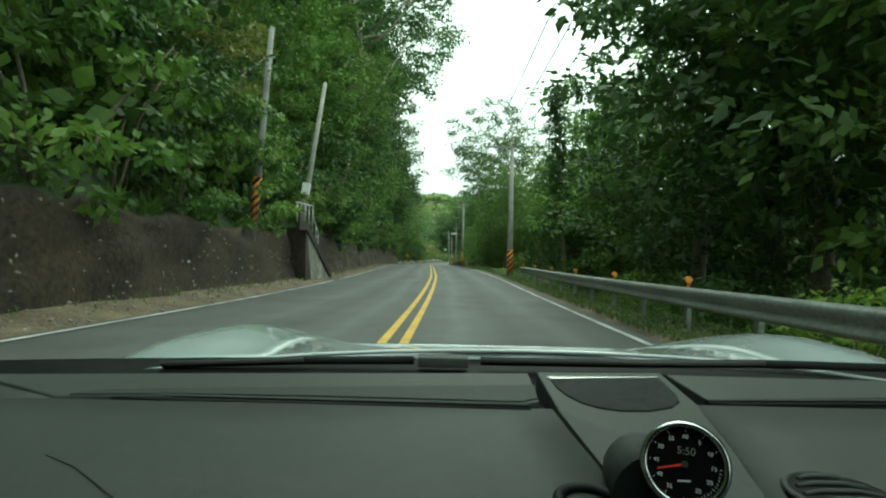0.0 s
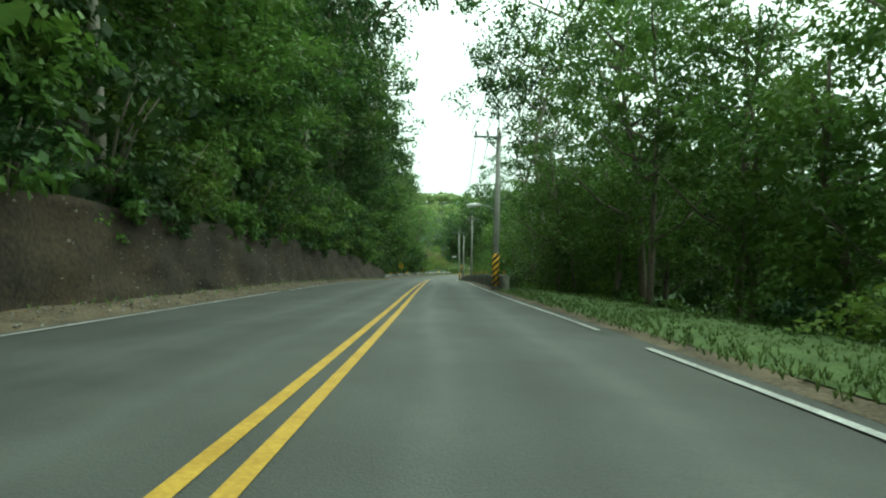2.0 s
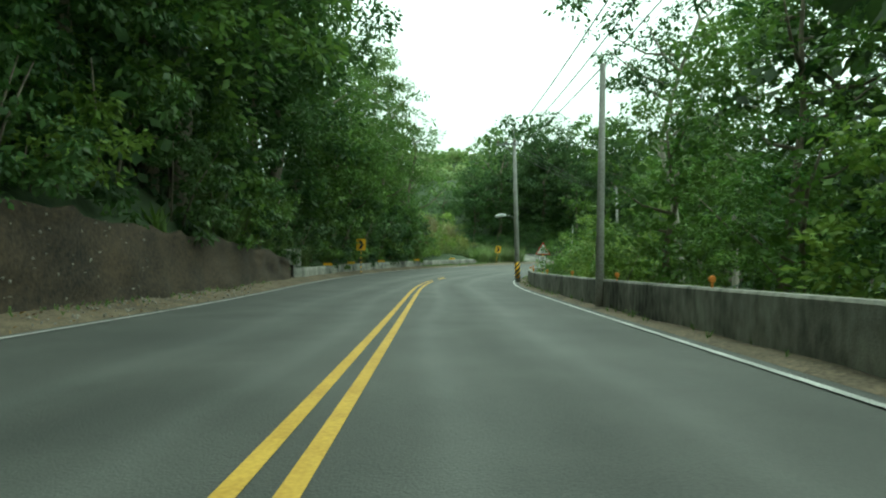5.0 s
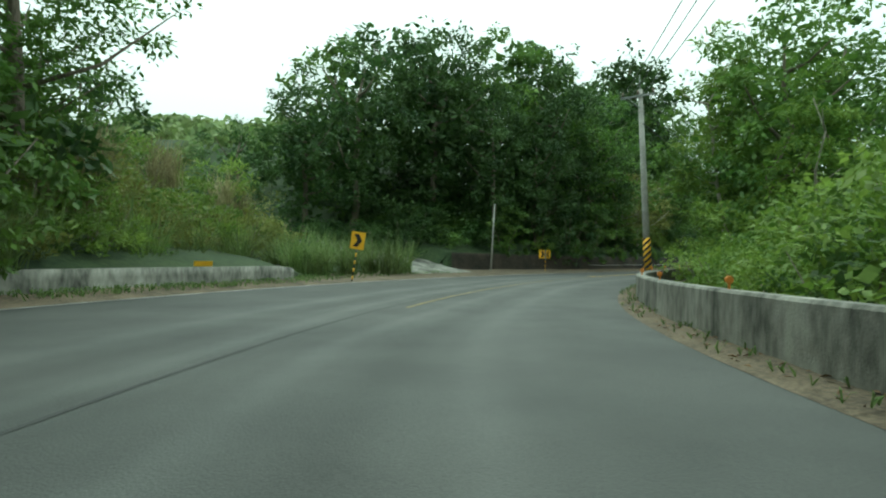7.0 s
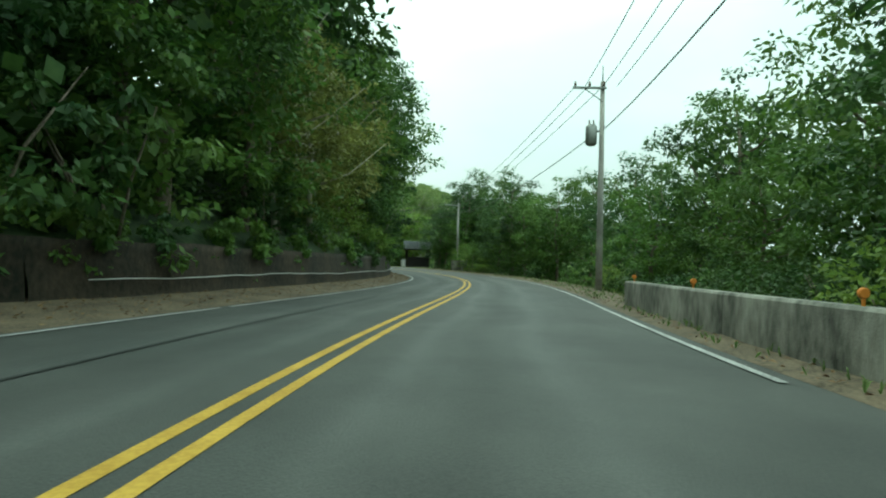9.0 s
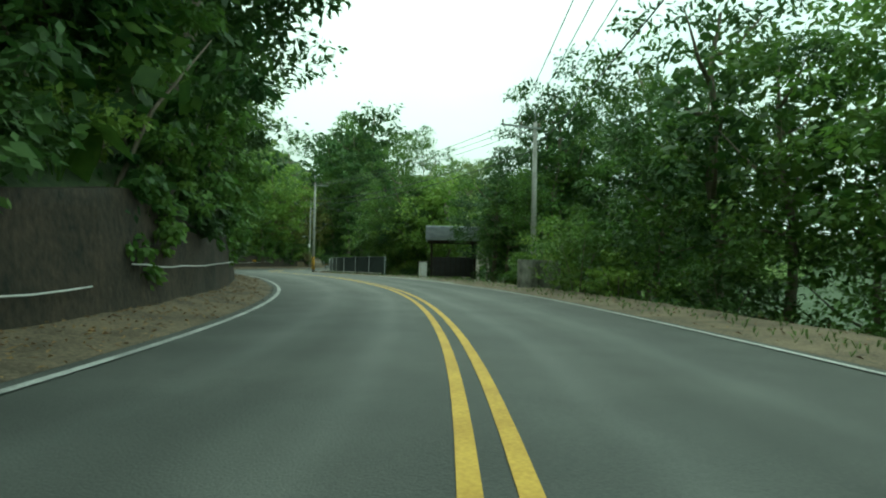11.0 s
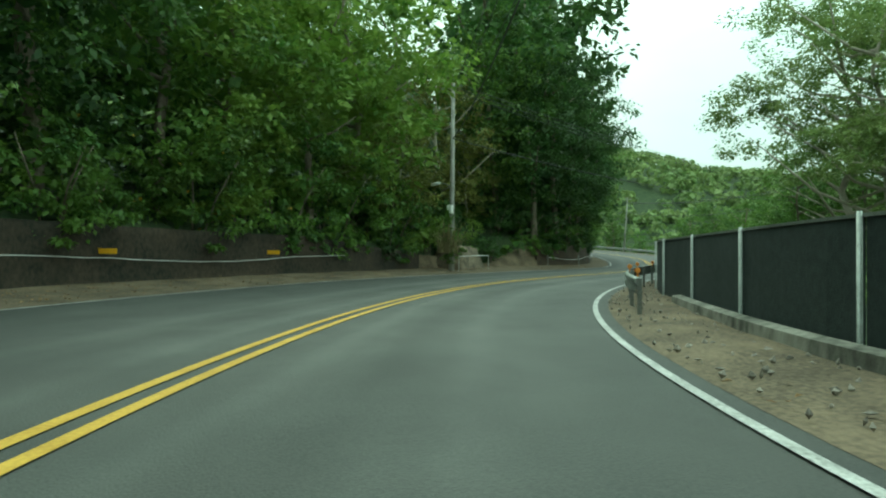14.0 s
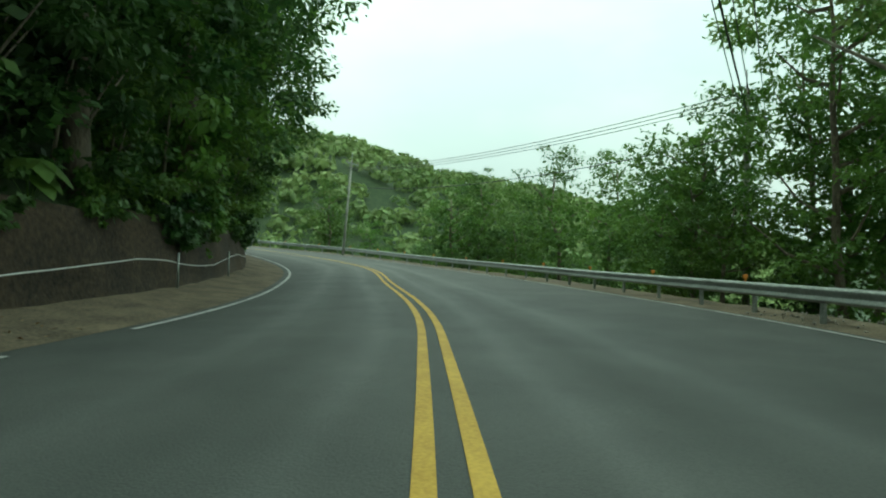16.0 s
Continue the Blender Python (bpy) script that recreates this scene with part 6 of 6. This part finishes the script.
for s, lat, k in ((168, -27, 0.6), (176, -26, 0.85), (183, -22, 1.4), (189, -19, 1.55), (196, -19, 1.45), (202, -17, 1.05), (180, -24, 1.2)):
    plant("broad", s, lat, dz=0.8, scale=k, sink=0.5)
for s, lat, k in ((186, -29, 1.5), (194, -28, 1.4), (160, -30, 0.8), (172, -35, 0.85)):
    plant("rear", s, lat, dz=0.8, scale=k, sink=0.5)
for s, lat in ((175, -22.5), (178, -20.5), (181, -19), (184, -18), (187, -16.5), (190, -15), (193, -13.5), (185.5, -15.5), (189, -13.3), (196, -12), (177.5, -23), (181.5, -22.5), (179, -25.5), (184.5, -20.5), (183, -17), (180, -28)):
    plant("thicket", s, lat, dz=0.4, scale=1.0, which=0)

for s, lat in [(185.6 + 2.1 * i + 0.7 * (j % 2), -13.8 - 2.2 * j) for i in range(6) for j in range(5)]:
    plant("cover", s, lat, scale=0.62)
for s, lat in ((182, -15.6), (184, -16.2), (186, -17), (188, -19), (185.5, -19.2), (190.5, -17.0), (183, -18.6), (192.5, -15.5), (187, -21.5), (184, -22)):
    plant("thicket", s, lat, scale=0.85, which=0)

for s, lat in [(180.5 + 2.4 * i + 0.9 * (j % 2), -17.0 - 2.6 * j) for i in range(5) for j in range(4)]:
    plant("thicket", s, lat, dz=0.9 + 0.3 * (s - 180), scale=0.8, which=(0, 1)[int(s) % 2])
for s, lat in ((175.0, -11.6), (176.2, -12.4), (177.2, -11.8), (178.3, -12.6), (176.8, -13.6), (178.6, -13.8)):
    plant("reed", s, lat, dz=0.1, scale=0.5)
# a creeper and drooping fronds round the foot of the uphill pole, yellow flowers in the leaves beside it
for dz, k in ((1.2, 0.6), (2.2, 0.5)):
    plant("vine", 324.8, -8.75, dz=dz, scale=k)
plant("fern", 324.4, -8.8, dz=3.0, scale=1.3)
plant("plume", 324.5, -8.85, dz=1.3, scale=0.85)
for s in (300.5, 304, 308.5, 312, 315.5, 318.5):
    plant("flower", s, wall_lat(s) - 0.9, dz=wall_high(s) + 0.2)


def valley(s0, s1, kinds, step, lat0, lat1, scale=1.0, dz=None):
    s = s0
    while s < s1:
        lat = drop_lat(s) + place_rng.uniform(lat0, lat1)
        plant(pickw(kinds), s, lat, dz=dz, scale=scale * place_rng.uniform(0.85, 1.15), sink=0.4)
        s += step * place_rng.uniform(0.8, 1.2)


valley(2, 23, {"broad": 2, "mid": 4}, 2.8, 4.8, 6.8, 1.3)
valley(26, 37, {"broad": 2, "mid": 2}, 3.4, 7.0, 9.0, 0.72)
valley(38, 46, {"broad": 2, "mid": 2}, 3.6, 4.4, 6.5, 0.9)
valley(46, 58, {"mid": 4, "airy": 1}, 1.9, 3.2, 6.5, 0.78)
valley(57, 70, {"airy": 4, "mid": 2}, 1.9, 1.2, 3.6, 0.6, -0.3)
valley(60, 76, {"airy": 3, "mid": 1}, 2.2, 5.5, 9.0, 0.7)
valley(-4, 38, REAR, 6.5, 11, 15, 1.0)
valley(38, 66, REAR, 6.5, 11, 15, 0.9)
valley(-4, 66, {"thicket": 1}, 3.8, 3.0, 5.0, 0.8)
valley(-4, 66, {"shrub": 1}, 2.6, 0.6, 2.0, 0.7)
for s, lat, k in ((27.5, 9.6, 1.1), (31, 10.6, 1.15), (35.5, 12.2, 1.2), (40, 11.6, 1.25), (43.5, 12.0, 1.2), (47.5, 11.5, 1.0)):
    plant("mid", s, lat, scale=1.15 * k, sink=0.4)
plant("cedar", 34.5, 7.6, dz=-0.8, scale=0.82)
plant("high", 71, drop_lat(71) + 5.0, dz=-1.5, scale=1.0)
for s in (79.5, 83.5):
    plant("high", s, drop_lat(s) + 3.8, dz=-1.2, scale=0.85)
valley(73, 128, {"airy": 2, "mid": 4, "bright": 1}, 4.8, 3.8, 6.0, 0.85)
valley(68, 128, REAR, 8.0, 10, 13, 1.1)
valley(68, 128, {"thicket": 1}, 4.0, 2.5, 4.5, 0.85)
# fresh green bushes behind the parapet on the inside of the bend
valley(126, 176, {"fresh": 2, "thicket": 1}, 2.4, 1.7, 3.0, 0.9, -0.5)
valley(140, 178, {"fresh": 3, "scrub": 1}, 2.6, 3.4, 5.5, 1.5, -0.6)
for s, lat, k in ((143, 13.5, 1.0), (146, 17.0, 1.1)):
    plant("high", s, lat, dz=-2.0, scale=k)
for s, lat, k in ((176.5, 8.2, 1.1), (181, 8.6, 1.15), (186, 7.6, 1.1), (180, 11.5, 1.2)):
    plant("mid", s, lat, dz=-1.0, scale=k)
for s, lat in ((172, 9.5), (178, 7.0), (184, 6.6), (188, 9.5)):
    plant("bamboo", s, lat, dz=-1.0, scale=1.2)
valley(178, 206, {"thicket": 1}, 3.0, 1.8, 3.0, 0.75, -0.5)
valley(187, 206, {"mid": 3, "broad": 1}, 3.8, 4.2, 6.5, 0.85)
for s, lat, k in ((208, 9.8, 0.8), (205.5, 12.0, 1.0), (214, 12.5, 0.9), (218, 10.0, 0.7)):
    plant("mid", s, lat, dz=-1.5, scale=k)
valley(190, 210, REAR, 6, 10, 12, 1.0)
valley(206, 246, {"thicket": 1}, 3.0, 1.8, 4.0, 0.8)
valley(218, 262, {"airy": 2, "broad": 2}, 5.0, 7.0, 9.0, 0.95)
valley(240, 252, {"mid": 3, "broad": 2}, 2.8, 2.8, 5.0, 1.05)
valley(248, 258, {"shrub": 2, "ear": 1}, 1.1, -0.2, 1.6, 0.9)
plant("thicket", 251.0, 8.2, dz=-0.3, scale=1.1, which=1)
plant("thicket", 255.0, 9.6, dz=-0.3, scale=1.2, which=2)
valley(258, 266, {"shrub": 1}, 1.6, 2.2, 4.2, 0.85)
valley(254, 266, {"thicket": 1}, 2.6, 5.0, 7.0, 0.7)
valley(240, 262, {"ear": 2, "thicket": 2}, 2.6, 0.8, 2.6, 0.75)
valley(256, 262, {"broad": 2, "mid": 1}, 3.0, 8.0, 10.0, 1.0)
valley(276, 285, {"mid": 3, "bright": 2}, 2.6, 3.6, 6.0, 0.8)
valley(277, 285, {"bamboo": 1}, 2.6, 3.0, 6.0, 0.8)
valley(275, 284, {"thicket": 1}, 2.6, 2.0, 4.0, 0.8)
for s, lat, k in ((326, 21, 1.2), (334, 19, 1.35), (343.5, 13.6, 1.5), (348.5, 17.0, 1.6), (351, 23, 1.4), (338, 17.5, 1.4), (341, 14.5, 1.3), (346, 21, 1.5)):
    plant("tier", s, lat, dz=-3.5, scale=k)
valley(330, 352, {"mid": 1, "thicket": 2}, 4.0, 9, 16, 0.8)
for s, lat, k in ((352, 11.8, 0.72), (355.5, 14.5, 0.75), (357, 19, 0.95)):
    plant("airy", s, lat, dz=-2.0, scale=k)
for s, lat, k in ((353, 13, 0.85), (358.5, 12.2, 0.75), (362, 13.5, 0.8), (366, 14.0, 0.85), (370, 14.5, 0.8), (374.5, 15.5, 0.8), (379, 17, 0.85), (364, 17, 0.95)):
    plant("mid", s, lat, dz=-2.2, scale=k)
valley(372, 400, {"mid": 2, "broad": 2}, 4.5, 9, 18, 0.75)
valley(352, 400, {"mid": 1, "thicket": 4}, 3.4, 2.5, 7, 0.7)
for s, lat, k in ((355.0, 10.2, 0.55), (356.6, 10.4, 0.5), (353.5, 16.5, 0.9), (286.5, 9.5, 0.85), (290, 9.8, 0.8), (294.5, 13.5, 0.9), (284.5, 10.5, 1.0), (299, 15.5, 0.85)):
    plant("mid", s, lat, dz=-1.0, scale=k)
for s, lat, k in ((279.5, 11.2, 0.72), (261.5, 14.6, 1.05), (268.5, 21.5, 1.15), (275.5, 18.5, 0.62), (281, 20, 0.72)):
    plant("broad", s, lat, dz=-1.0, scale=k)
for s, lat, k in ((263.4, 11.4, 0.74), (259.5, 12.0, 0.9)):
    plant("mid", s, lat, dz=-0.4, scale=k, which=0)
for s, lat, k in ((264.9, 11.4, 0.62), (266.8, 13.6, 0.72), (265.8, 16.0, 0.85)):
    plant("broad", s, lat, dz=-0.6, scale=k)
for s, lat in ((289, 14.0),):
    plant("high", s, lat, dz=-1.0, scale=0.75)
valley(292, 305, {"fern": 1}, 4.0, -0.6, -0.2, 0.4)
valley(342, 400, {"shrub": 1}, 3.2, 1.2, 4.0, 0.9)


# far woods: clumps over the hills, too many to count
def far_woods():
    rng = np.random.default_rng(5)
    verts, faces = [], []
    areas = [(-70, 70, 200, 330, 900), (130, 560, 290, 560, 4800), (20, 130, 290, 380, 450)]
    for x0, x1, y0, y1, count in areas:
        made = tries = 0
        while made < count and tries < 30000:
            tries += 1
            x, y = rng.uniform(x0, x1), rng.uniform(y0, y1)
            z, d, lat, s = ground_z(x, y)
            if d < 32:
                continue
            made += 1
            k = len(verts)
            size = rng.uniform(2.0, 4.4) * min(1.0, max(0.4, d / 110))
            n = 28
            dd = rng.normal(size=(n, 3))
            dd[:, 2] = np.abs(dd[:, 2]) - 0.25
            dd /= np.linalg.norm(dd, axis=1)[:, None]
            p = np.array((x, y, z + size * 0.55)) + dd * size * np.array((1, 1, 0.9)) * rng.uniform(0.65, 1.0, (n, 1))
            face = dd + rng.normal(size=(n, 3)) * 0.35
            side = np.cross(face, rng.normal(size=(n, 3)))
            side /= np.linalg.norm(side, axis=1)[:, None]
            up = np.cross(side, face)
            w = size * 0.32 * rng.uniform(0.7, 1.2, (n, 1))
            verts += [v for four in zip(p - side * w, p - up * w * 0.6, p + side * w, p + up * w * 0.6) for v in four]
            faces += [(k + 4 * i, k + 4 * i + 1, k + 4 * i + 2, k + 4 * i + 3) for i in range(n)]
    me = bpy.data.meshes.new("far_woods")
    me.from_pydata(np.array(verts).tolist(), [], faces)
    me.materials.append(LEAF_FAR)
    tagged(new("far_woods", me), "distant wooded hills of mixed green", "woods", kind="stuff")


far_woods()
